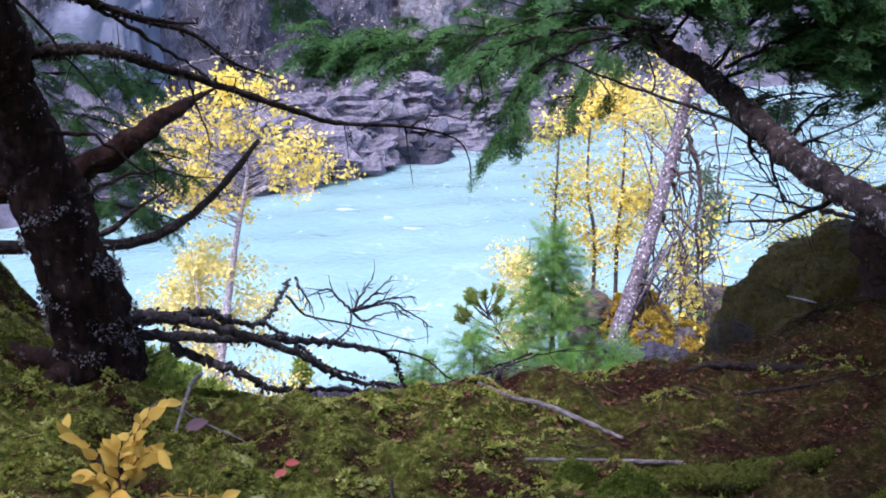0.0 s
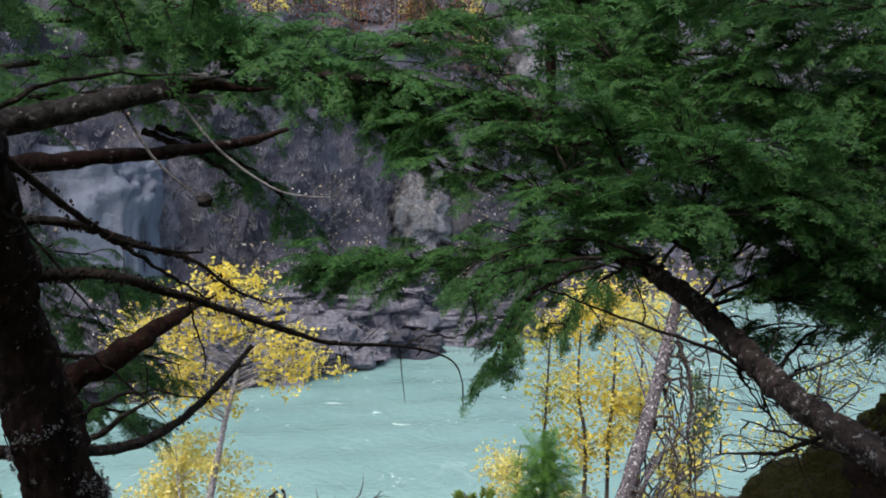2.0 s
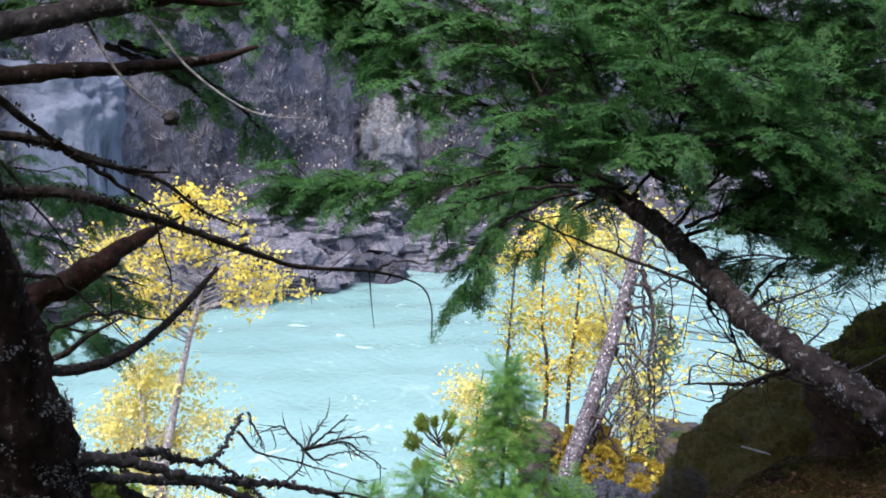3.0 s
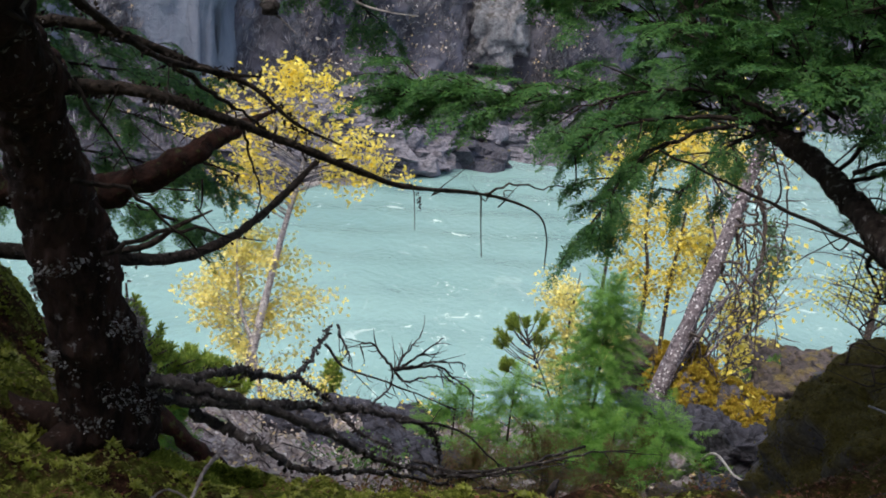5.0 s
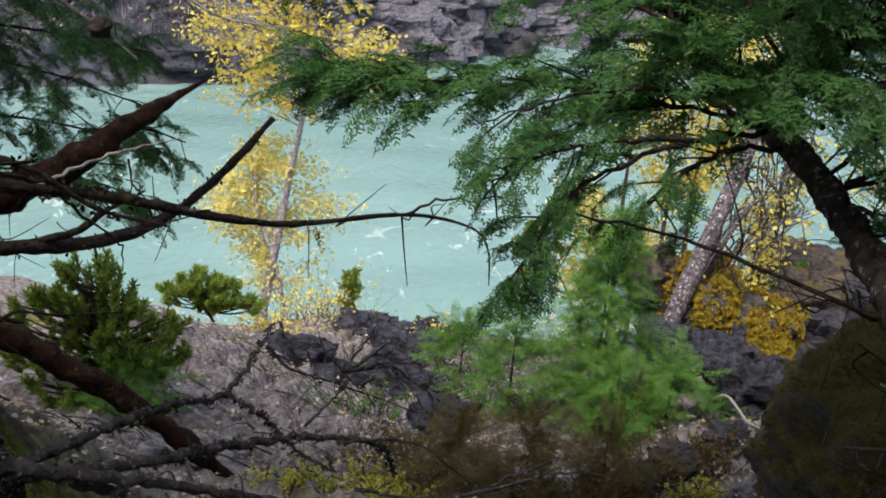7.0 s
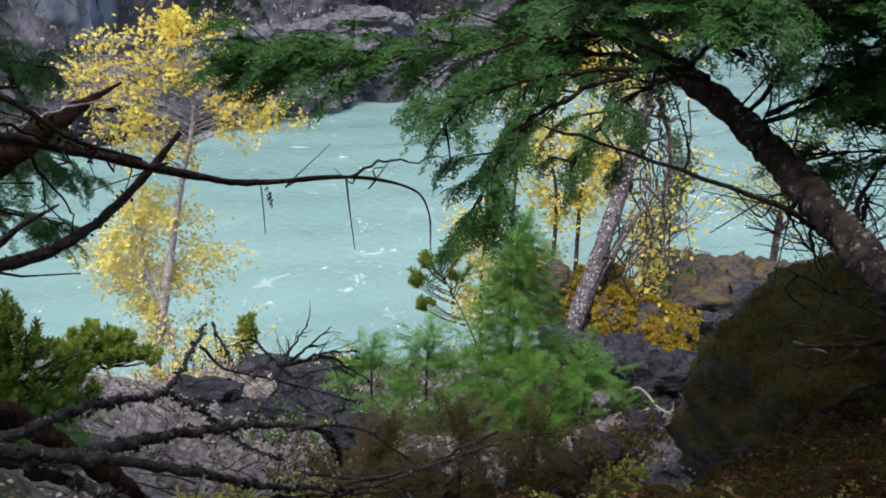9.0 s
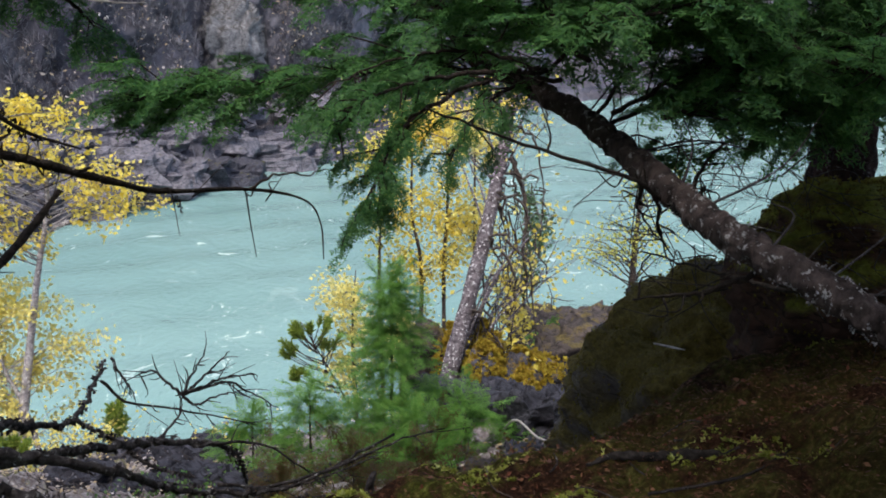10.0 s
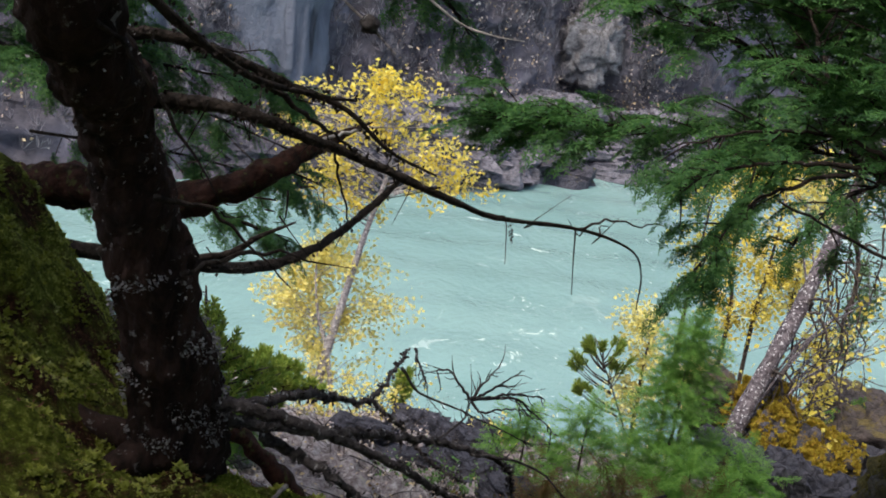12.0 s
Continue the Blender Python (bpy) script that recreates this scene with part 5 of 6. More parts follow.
part("trunk_base", tube([(-2.3, 4.3, 0.35), (-1.9, 4.6, -0.15), (-1.45, 4.9, -0.6), (-1.1, 5.2, -1.15), (-0.85, 5.4, -1.6)], [0.06, 0.052, 0.046, 0.038, 0.028], 18, 70, 0.6, 11), M_RED, log)
part("lichen", flakes(CURL, [0.03, 0.026, 0.02, 0.012], 240, rh, 0.02, 0.1, 0.95, 1.4), M_TWIG, curl, smooth=False, kind="stuff")
dead_twigs = []
for q in range(34):
    a = np.array((rh.uniform(-1.9, -1.15), 4.25 + rh.uniform(0, 0.3), rh.uniform(0.35, 0.75)))
    b = a + rand_dirs(1, rh)[0] * rh.uniform(0.1, 0.35) * (1, 0.6, 0.7)
    dead_twigs.append(tube([a, (a + b) / 2 + rh.normal(0, 0.03, 3), b], [0.004, 0.001], 4, 8, rng=rh))
part("twigwork", join(*dead_twigs), M_TWIG, log, kind="stuff")
for path, dens, reach in (([(-2.4, 4.8, 1.02), (-1.75, 4.75, 1.03), (-1.25, 4.75, 0.98)], 60, 0.24), ([(-1.6, 4.85, 0.62), (-1.35, 4.85, 0.66), (-1.17, 4.85, 0.62)], 36, 0.13), ([(-1.5, 4.7, 0.45), (-1.3, 4.7, 0.42)], 26, 0.12), ([(-2.8, 5.0, 1.2), (-2.2, 4.9, 1.17), (-1.6, 4.85, 1.12)], 44, 0.24), ([(-2.6, 5.0, 0.85), (-1.9, 4.9, 0.86), (-1.36, 4.85, 0.76)], 46, 0.2), ([(-2.6, 5.0, 0.6), (-1.8, 4.9, 0.64), (-1.28, 4.85, 0.58)], 42, 0.2), ([(-2.4, 5.0, 0.38), (-1.7, 4.9, 0.42), (-1.3, 4.85, 0.36)], 38, 0.18)):
    tw_, fo = bough(path, rh, dens * 0.75, 0.85, reach, 0.3)
    lm = part("bough", join(tube(path, [0.008, 0.003], 5, 16), tw_), M_TWIG, log)
    part("foliage", fo, M_HEMLOCK, lm, "dark green needle sprays", smooth=False)

# the dead branch that lies over the lip of the ledge
dead = thing("dead_branch", (-0.78, 2.62, 0.45), "dead grey branch with lichen and fine bare twigs", "branch")
D1 = [(-0.87, 2.60, 0.59), (-0.79, 2.60, 0.625), (-0.676, 2.635, 0.602), (-0.559, 2.748, 0.524), (-0.425, 2.904, 0.409), (-0.346, 3.075, 0.283), (-0.230, 3.218, 0.185), (-0.020, 3.373, 0.112), (0.310, 3.622, 0.139)]
D2 = [(-0.80, 2.64, 0.60), (-0.715, 3.034, 0.490), (-0.711, 3.337, 0.360), (-0.641, 3.567, 0.278), (-0.616, 3.842, 0.287), (-0.598, 3.978, 0.317)]
D3 = [(-0.86, 2.62, 0.575), (-0.659, 2.918, 0.449), (-0.522, 3.184, 0.352), (-0.349, 3.466, 0.230), (-0.201, 3.62, 0.13), (-0.154, 3.72, -0.04)]
D4 = [(-0.76, 2.80, 0.47), (-0.682, 2.878, 0.397), (-0.581, 2.865, 0.363), (-0.508, 2.904, 0.302), (-0.382, 3.009, 0.253), (-0.256, 3.228, 0.155), (-0.103, 3.463, 0.018), (0.1, 3.62, -0.05)]
D5 = [(-0.641, 3.567, 0.278), (-0.52, 3.6, 0.18), (-0.42, 3.55, 0.12), (-0.3, 3.5, 0.1)]
rd = np.random.default_rng(61)
for D, r, nf in ((D1, [0.03, 0.028, 0.025, 0.021, 0.018, 0.015, 0.012, 0.01, 0.007], 200), (D2, [0.022, 0.02, 0.017, 0.014, 0.01, 0.006], 120), (D3, [0.026, 0.024, 0.021, 0.017, 0.012, 0.006], 260), (D4, [0.025, 0.022, 0.018, 0.014, 0.011, 0.009, 0.006], 150), (D5, [0.012, 0.011, 0.009, 0.006], 60)):
    r = [q * 0.58 for q in r]
    lm = part("limb", tube(D, r, 14, 90, 0.32, 48, 0.003, rd), M_DEAD, dead)
    part("lichen", flakes(D, r, int(nf * 2.2), rd, 0.015, 0.05, 0.98, 1.3, 0.05, 14), M_DEAD, lm, smooth=False, kind="stuff")
fine = []
HUB = (-0.352, 3.90, 0.206)
FAN = [[(-0.575, 3.96, 0.325), (-0.557, 3.93, 0.299), (-0.523, 3.93, 0.236), (-0.518, 3.93, 0.195)], [(-0.605, 3.9, 0.27), (-0.56, 3.92, 0.21), (-0.502, 3.93, 0.170), (-0.366, 3.93, 0.145), (-0.247, 3.93, 0.109), (-0.117, 3.93, 0.071)],
       [(-0.422, 3.65, 0.15), (-0.398, 3.75, 0.144), (-0.36, 3.85, 0.162), HUB], [HUB, (-0.323, 3.95, 0.257), (-0.28, 4.0, 0.31)], [HUB, (-0.275, 3.9, 0.273), (-0.207, 3.9, 0.335)], [HUB, (-0.231, 3.9, 0.251), (-0.121, 3.9, 0.265)],
       [HUB, (-0.213, 3.9, 0.24), (-0.142, 3.9, 0.205), (-0.045, 3.9, 0.141)], [HUB, (-0.392, 3.9, 0.241), (-0.434, 3.9, 0.291), (-0.478, 3.9, 0.288), (-0.476, 3.9, 0.262)], [HUB, (-0.316, 3.9, 0.168), (-0.251, 3.9, 0.193), (-0.178, 3.9, 0.208)],
       [(-0.3, 3.5, 0.2), (-0.1, 3.7, 0.1), (0.1, 3.8, -0.1)], [(-0.23, 3.4, 0.12), (0.0, 3.5, 0.05), (0.25, 3.6, 0.08)], [(-0.12, 3.4, 0.09), (0.1, 3.45, 0.12), (0.3, 3.5, 0.17), (0.45, 3.5, 0.2)]]
for path in FAN:
    fine.append(tube(path, [0.006, 0.004, 0.0018], 5, 18, wob=0.002, rng=rd))
    L = smooth_path(path, 24)
    T = np.gradient(L, axis=0)
    for q in range(9):
        k = rd.integers(5, 24)
        d = T[k] / np.linalg.norm(T[k]) + rand_dirs(1, rd)[0] * (0.9, 0.5, 0.9)
        e = L[k] + d * rd.uniform(0.02, 0.085) + (0, 0, -0.012)
        fine.append(tube([L[k], (L[k] + e) / 2 + rd.normal(0, 0.006, 3), e], [0.0026, 0.0009], 3, 6, rng=rd))
part("twigwork", join(*fine), M_DEAD, dead, "thin bare twigs", kind="stuff")

# ---- the leaning hemlock on the boulder, its boughs over the river ----
rl = np.random.default_rng(71)
lean = thing("hemlock_tree", (1.72, 1.98, float(height(1.72, 1.98)) - 0.05), "leaning hemlock with grey scaly bark and broad green boughs", "tree")
LEAN = [(1.72, 1.98, 0.50), (1.50, 2.05, 0.64), (1.279, 2.124, 0.767), (1.096, 2.208, 0.876), (0.969, 2.325, 0.957), (0.862, 2.564, 1.022), (0.843, 2.925, 1.077), (0.779, 3.279, 1.171), (0.601, 3.743, 1.293), (0.535, 4.0, 1.42), (0.45, 4.2, 1.65), (0.42, 4.3, 2.2), (0.45, 4.4, 3.2), (0.5, 4.6, 5.0)]
part("trunk", tube(LEAN[:9], [0.062, 0.045, 0.039, 0.036, 0.034, 0.033, 0.033, 0.031, 0.027], 48, 260, 0.34, 34), M_BARK_LEAN, lean)
part("upper_trunk", tube(LEAN[8:], [0.035, 0.028, 0.022, 0.018, 0.014, 0.006], 14, 50, 0.2, 15), M_BARK, lean)
part("limb", tube([(0.57, 3.9, 1.36), (0.35, 4.0, 1.47), (0.064, 4.0, 1.593), (-0.15, 4.05, 1.66)], [0.018, 0.014, 0.009, 0.003], 8, 30, 0.3, 25), M_BARK, lean)
part("lichen", flakes(LEAN[:9], [0.066, 0.049, 0.042, 0.039, 0.037, 0.036, 0.035, 0.033, 0.029], 2300, rl, 0.008, 0.05, 0.72, 0.9, 0.12, 22), M_LICHEN, lean, smooth=False, kind="stuff")
for a in ((1.95, 1.8), (1.6, 1.75), (1.95, 2.25)):
    part("root", tube([(1.6, 2.02, 0.58), ((1.6 + a[0]) / 2, (2.02 + a[1]) / 2, float(height((1.6 + a[0]) / 2, (2.02 + a[1]) / 2)) + 0.05), (*a, float(height(*a)) - 0.03)], [0.05, 0.04, 0.015], 10, 16, 0.25, 16), M_BARK_LEAN, lean)
BOUGHS = [  # path, twigs a metre, reach, droop
    ([(0.70, 3.48, 1.22), (0.44, 3.3, 1.45), (0.22, 3.5, 1.52), (0.0, 3.6, 1.56)], 30, 0.26, 0.1), ([(0.44, 3.3, 1.45), (0.36, 3.4, 1.62), (0.26, 3.6, 1.79), (0.11, 3.8, 1.94)], 40, 0.32, 0.1),
    ([(0.70, 3.48, 1.22), (0.45, 3.2, 1.31), (0.2, 3.4, 1.28), (-0.07, 3.5, 1.25), (-0.30, 3.6, 1.21), (-0.42, 3.7, 1.2)], 50, 0.2, 0.1), ([(0.70, 3.48, 1.22), (0.76, 3.1, 1.5), (0.72, 3.3, 1.7), (0.57, 3.5, 1.89), (0.49, 3.7, 2.1)], 40, 0.32, 0.12),
    ([(0.79, 3.22, 1.16), (0.95, 3.15, 1.42), (1.13, 3.2, 1.58), (1.34, 3.3, 1.70)], 44, 0.30, 0.12), ([(1.7, 2.95, 1.25), (1.42, 2.9, 1.30), (1.15, 3.0, 1.40), (0.98, 3.1, 1.55)], 38, 0.25, 0.1),
    ([(2.0, 3.4, 1.75), (1.63, 3.4, 1.80), (1.38, 3.5, 1.83), (1.04, 3.5, 1.84), (0.77, 3.6, 1.95)], 40, 0.32, 0.15), ([(2.0, 3.4, 2.15), (1.62, 3.4, 2.12), (1.21, 3.5, 2.10), (0.93, 3.5, 2.14), (0.67, 3.6, 2.2)], 34, 0.30, 0.15),
    ([(0.60, 3.0, 1.32), (0.42, 2.9, 1.30), (0.26, 2.82, 1.24), (0.18, 2.76, 1.15), (0.14, 2.74, 1.05)], 30, 0.10, 0.35), ([(0.80, 3.2, 1.15), (1.06, 3.2, 1.24), (1.36, 3.3, 1.24), (1.75, 3.4, 1.2)], 34, 0.17, 0.1),
    ([(0.62, 2.95, 1.30), (0.5, 2.88, 1.30), (0.40, 2.82, 1.24), (0.33, 2.80, 1.15)], 30, 0.10, 0.35), ([(0.6, 3.05, 1.32), (0.42, 3.1, 1.36), (0.22, 3.1, 1.33), (0.05, 3.1, 1.26)], 15, 0.2, 0.15),
    ([(0.5, 2.85, 1.33), (0.3, 2.82, 1.32), (0.16, 2.8, 1.28), (0.07, 2.8, 1.22)], 30, 0.12, 0.25), ([(0.62, 2.95, 1.42), (0.8, 2.9, 1.45), (1.05, 2.95, 1.5)], 44, 0.2, 0.12), ([(0.7, 2.98, 1.34), (0.55, 2.92, 1.42), (0.4, 2.95, 1.48)], 40, 0.16, 0.1), ([(0.9, 3.02, 1.2), (1.1, 3.05, 1.22), (1.4, 3.1, 1.2), (1.8, 3.2, 1.16)], 36, 0.16, 0.1), ([(0.65, 3.0, 1.4), (0.5, 3.05, 1.6), (0.45, 3.1, 1.75)], 40, 0.22, 0.1), ([(0.55, 3.1, 1.5), (0.75, 3.0, 1.6), (0.98, 2.95, 1.66)], 42, 0.22, 0.12), ([(0.8, 3.1, 1.2), (1.05, 3.1, 1.32), (1.3, 3.15, 1.36), (1.7, 3.2, 1.35)], 44, 0.25, 0.12), ([(0.9, 3.15, 1.4), (1.2, 3.2, 1.45), (1.6, 3.3, 1.5), (2.0, 3.4, 1.5)], 40, 0.28, 0.12), ([(1.2, 3.6, 1.6), (1.7, 3.7, 1.62), (2.3, 3.8, 1.6)], 34, 0.34, 0.12), ([(1.0, 4.0, 1.5), (1.6, 4.1, 1.55), (2.4, 4.2, 1.5)], 30, 0.34, 0.12), ([(0.9, 4.0, 2.0), (1.6, 4.1, 2.0), (2.4, 4.2, 1.9)], 28, 0.36, 0.12),
    ([(2.0, 3.3, 1.95), (1.5, 3.4, 1.98), (1.0, 3.5, 2.0)], 44, 0.3, 0.12), ([(0.36, 3.42, 1.62), (0.6, 3.5, 1.68), (0.85, 3.6, 1.7)], 40, 0.3, 0.12), ([(0.3, 3.5, 1.70), (0.1, 3.6, 1.72), (-0.1, 3.7, 1.70)], 36, 0.26, 0.12),
]
BOUGHS += [([(1.9, 3.4, 1.2), (1.5, 3.3, 1.13), (1.2, 3.25, 1.10), (0.98, 3.2, 1.10)], 14, 0.14, 0.12)]
for path, dens, reach, dr in BOUGHS:
    tail = path[-1][1] < 2.83
    tw_, fo = bough(path, rl, dens * 1.35, 0.6 if tail else 0.95, reach, dr, 0.3 if tail else 0.1, per=7 if tail else 8, puff=0.03 if tail else 0.04)
    lm = part("bough", join(tube(path, [0.0065, 0.004, 0.0015], 6, 30, 0.3, 30, 0.003, rl), tw_), M_TWIG, lean)
    part("foliage", fo, M_HEMLOCK, lm, "flat drooping hemlock sprays", smooth=False)
BACK = [([(0.3, 4.2, 3.0), (0.7, 4.3, 2.1), (1.2, 4.4, 1.9), (1.9, 4.4, 1.75)], 40), ([(0.3, 4.2, 2.8), (0.5, 4.1, 2.2), (0.9, 4.1, 1.75), (1.5, 4.2, 1.45), (2.2, 4.3, 1.3)], 40), ([(0.3, 4.2, 3.2), (0.9, 4.4, 2.5), (1.6, 4.5, 2.35), (2.5, 4.5, 2.2)], 40),
        ([(0.4, 4.2, 3.2), (0.3, 4.3, 2.5), (0.6, 4.4, 2.35), (0.9, 4.5, 2.3)], 40), ([(0.8, 3.9, 1.9), (0.6, 4.0, 1.6), (0.7, 4.1, 1.45), (1.1, 4.2, 1.4)], 40)]
for path, dens in BACK:
    tw_, fo = bough(path, rl, dens, 1.7, 0.38, 0.12, 0.15, FINE, 6, 0.06)
    lm = part("bough", join(tube(path, [0.010, 0.007, 0.002], 6, 30, 0.3, 30, 0.003, rl), tw_), M_TWIG, lean)
    part("foliage", fo, M_HEMLOCK, lm, "dark green hemlock sprays", smooth=False)
bare = [[(0.86, 2.84, 1.05), (0.80, 2.76, 1.05), (0.70, 2.66, 1.115), (0.44, 2.64, 1.202), (0.223, 2.46, 1.295)], [(1.0, 2.33, 0.93), (0.99, 2.6, 0.885), (0.975, 2.85, 0.85), (0.915, 3.15, 0.826)], [(0.93, 2.45, 0.97), (0.86, 2.6, 0.875), (0.775, 2.6, 0.872), (0.692, 2.6, 0.865)],
        [(0.84, 2.95, 1.06), (0.92, 3.2, 0.95), (1.0, 3.4, 0.88), (1.135, 3.45, 0.72)], [(0.83, 2.9, 1.05), (0.98, 3.2, 0.93), (1.06, 3.4, 0.83), (1.15, 3.5, 0.68)], [(0.87, 2.7, 1.04), (0.99, 3.0, 1.04), (1.15, 3.2, 1.1), (1.3, 3.3, 1.12)], [(0.87, 2.7, 1.02), (1.05, 3.1, 0.98), (1.2, 3.4, 0.95)], [(0.80, 3.2, 1.13), (1.0, 3.5, 1.02), (1.15, 3.8, 0.86)]]
for path in bare:
    lm = part("limb", tube(path, [0.0075, 0.005, 0.002], 7, 24, 0.3, 40, 0.002, rl), M_TWIG, lean, "bare dead limb")
    for q in range(5):
        a = smooth_path(path, 20)[rl.integers(5, 19)]
        part("twig", tube([a, a + rand_dirs(1, rl)[0] * 0.05, a + rand_dirs(1, rl)[0] * rl.uniform(0.08, 0.22)], [0.003, 0.0008], 4, 8, rng=rl), M_TWIG, lm)

thicket = []
for q in range(150):
    a = np.array((rl.uniform(0.98, 1.9), rl.uniform(3.0, 4.1), rl.uniform(0.72, 1.22)))
    e = a + np.array((rl.normal(0.1, 0.14), rl.normal(0, 0.1), rl.normal(-0.08, 0.1)))
    thicket.append(tube([a, (a + e) / 2 + rl.normal(0, 0.035, 3), e], [0.002, 0.0008], 3, 9, rng=rl))
for q in range(14):
    a = smooth_path(LEAN[3:9], 40)[rl.integers(4, 36)]
    e = a + np.array((rl.uniform(0.1, 0.5), rl.uniform(0, 0.4), rl.uniform(-0.05, 0.25)))
    thicket.append(tube([a, (a + e) / 2 + rl.normal(0, 0.03, 3), e], [0.004, 0.0012], 4, 9, rng=rl))
part("twigwork", join(*thicket), M_DEAD, lean, "tangle of fine dead twigs", kind="stuff")

# boughs of the next hemlock, reaching in over the broken branch
side = thing("hemlock_tree", (-3.2, 5.2, float(height(-3.2, 5.2)) - 0.1), "tall hemlock with broad light green boughs", "tree")
part("trunk", tube([(-3.2, 5.2, float(height(-3.2, 5.2)) - 0.1), (-3.1, 5.1, 2), (-3.0, 5.0, 6)], [0.14, 0.12, 0.05], 14, 30, 0.15, 8), M_BARK, side)
BOUGHS2 = [
    ([(-3.1, 5.1, 1.9), (-1.94, 4.5, 1.92), (-1.29, 4.5, 2.01), (-0.82, 4.5, 2.08), (-0.44, 4.5, 2.08)], 30, 0.34, 0.15), ([(-3.1, 5.1, 1.7), (-1.86, 4.3, 1.77), (-1.12, 4.3, 1.84), (-0.67, 4.3, 1.88), (-0.21, 4.3, 1.82)], 32, 0.30, 0.12),
    ([(-1.3, 4.4, 2.0), (-0.99, 4.2, 2.03), (-0.53, 4.1, 1.97), (-0.2, 4.0, 1.8), (-0.09, 3.9, 1.65)], 38, 0.28, 0.15), ([(-0.6, 4.2, 1.95), (-0.31, 4.0, 1.94), (-0.1, 4.0, 2.04), (0.11, 4.0, 2.1), (0.32, 4.0, 2.14)], 36, 0.3, 0.12),
    ([(-0.6, 4.2, 1.9), (-0.37, 3.8, 1.87), (-0.09, 3.8, 1.84), (0.21, 3.8, 1.78), (0.42, 3.8, 1.7)], 40, 0.3, 0.12), ([(-1.2, 4.5, 1.7), (-0.9, 4.55, 1.58), (-0.72, 4.6, 1.45), (-0.64, 4.6, 1.36)], 17, 0.27, 0.12), ([(-1.25, 4.5, 1.68), (-1.05, 4.5, 1.6), (-0.88, 4.5, 1.5), (-0.80, 4.5, 1.42)], 14, 0.22, 0.12),
    ([(-1.9, 4.4, 2.1), (-1.3, 4.3, 2.12), (-0.9, 4.2, 2.14)], 30, 0.3, 0.15), ([(-1.6, 2.9, 2.05), (-1.2, 2.8, 2.0), (-0.8, 2.75, 1.98), (-0.62, 2.75, 1.95)], 26, 0.22, 0.5),
]
BOUGHS2 += [([(-3.1, 5.1, 1.5), (-2.7, 4.9, 1.45), (-2.25, 4.7, 1.40), (-1.95, 4.6, 1.33)], 44, 0.3, 0.2), ([(-3.1, 5.1, 1.25), (-2.7, 4.9, 1.22), (-2.3, 4.7, 1.16), (-1.98, 4.6, 1.1)], 44, 0.28, 0.2), ([(-3.2, 5.1, 1.0), (-2.8, 4.9, 1.0), (-2.35, 4.75, 0.97)], 40, 0.26, 0.2)]
for path, dens, reach, dr in BOUGHS2:
    tw_, fo = bough(path, rl, dens * 1.35, 1.05, reach, dr)
    lm = part("bough", join(tube(path, [0.018, 0.011, 0.003], 6, 30, 0.3, 30, 0.003, rl), tw_), M_TWIG, side)
    part("foliage", fo, M_HEMLOCK, lm, "flat green hemlock sprays", smooth=False)

# leaf masses out of view, added to shade the ledge, and unseen trees behind
rk = np.random.default_rng(81)


def shade_canopy(parent, centre, radii, n, rng, size=0.28):
    pos = in_blob((*centre, *radii, 1), n, rng)
    part("crown", scatter_leaves(pos, size, rng, droop=0.4, flat=0.35), M_HEMLOCK, parent, "unseen leaf mass added for shade", smooth=False)


# placed above the view to block sky and sun from banks and mound
shade_canopy(hemlock, (0.8, -0.6, 5.4), (2.2, 1.8, 1.8), 1300, rk)
shade_canopy(lean, (1.9, 1.3, 3.3), (1.5, 1.0, 0.7), 2100, rk, 0.24)
shade_canopy(lean, (1.2, 1.15, 3.0), (1.2, 0.7, 0.4), 1500, rk, 0.22)
shade_canopy(lean, (3.2, 2.6, 2.9), (0.9, 1.0, 0.8), 350, rk)
shade_canopy(side, (-3.4, 5.2, 5.6), (1.6, 1.6, 2.0), 800, rk)
shade_canopy(hemlock, (-2.2, 2.2, 3.7), (0.9, 1.0, 0.6), 900, rk, 0.22)
shade_canopy(hemlock, (-2.0, 1.9, 2.75), (0.8, 0.9, 0.35), 350, rk, 0.2)
# invented trees outside the view that keep light off the bank
wood = thing("hemlock_tree", drop(-2.8, -4.4, -0.1), "unseen hemlock added to shade the bank", "tree", "wood on the bank")
b = drop(-2.8, -4.4, -0.1)
part("trunk", tube([b, (b[0], b[1], b[2] + 4), (b[0], b[1], b[2] + 10)], [0.2, 0.16, 0.05], 14, 30, 0.15, 7), M_BARK, wood)
shade_canopy(wood, (b[0], b[1], b[2] + 5.5), (2.2, 2.2, 4.0), 2400, rk, 0.35)
for x, y in ((1.8, -2.6), (3.6, -0.6), (0.0, -5.0), (4.4, 2.0), (3.0, 0.9), (3.2, -5.5), (-5.6, -4.8), (5.6, 4.6)):
    copy_thing(wood, Matrix.Translation(drop(x, y, -0.1)) @ Matrix.Rotation(rk.uniform(0, 6.28), 4, "Z"))

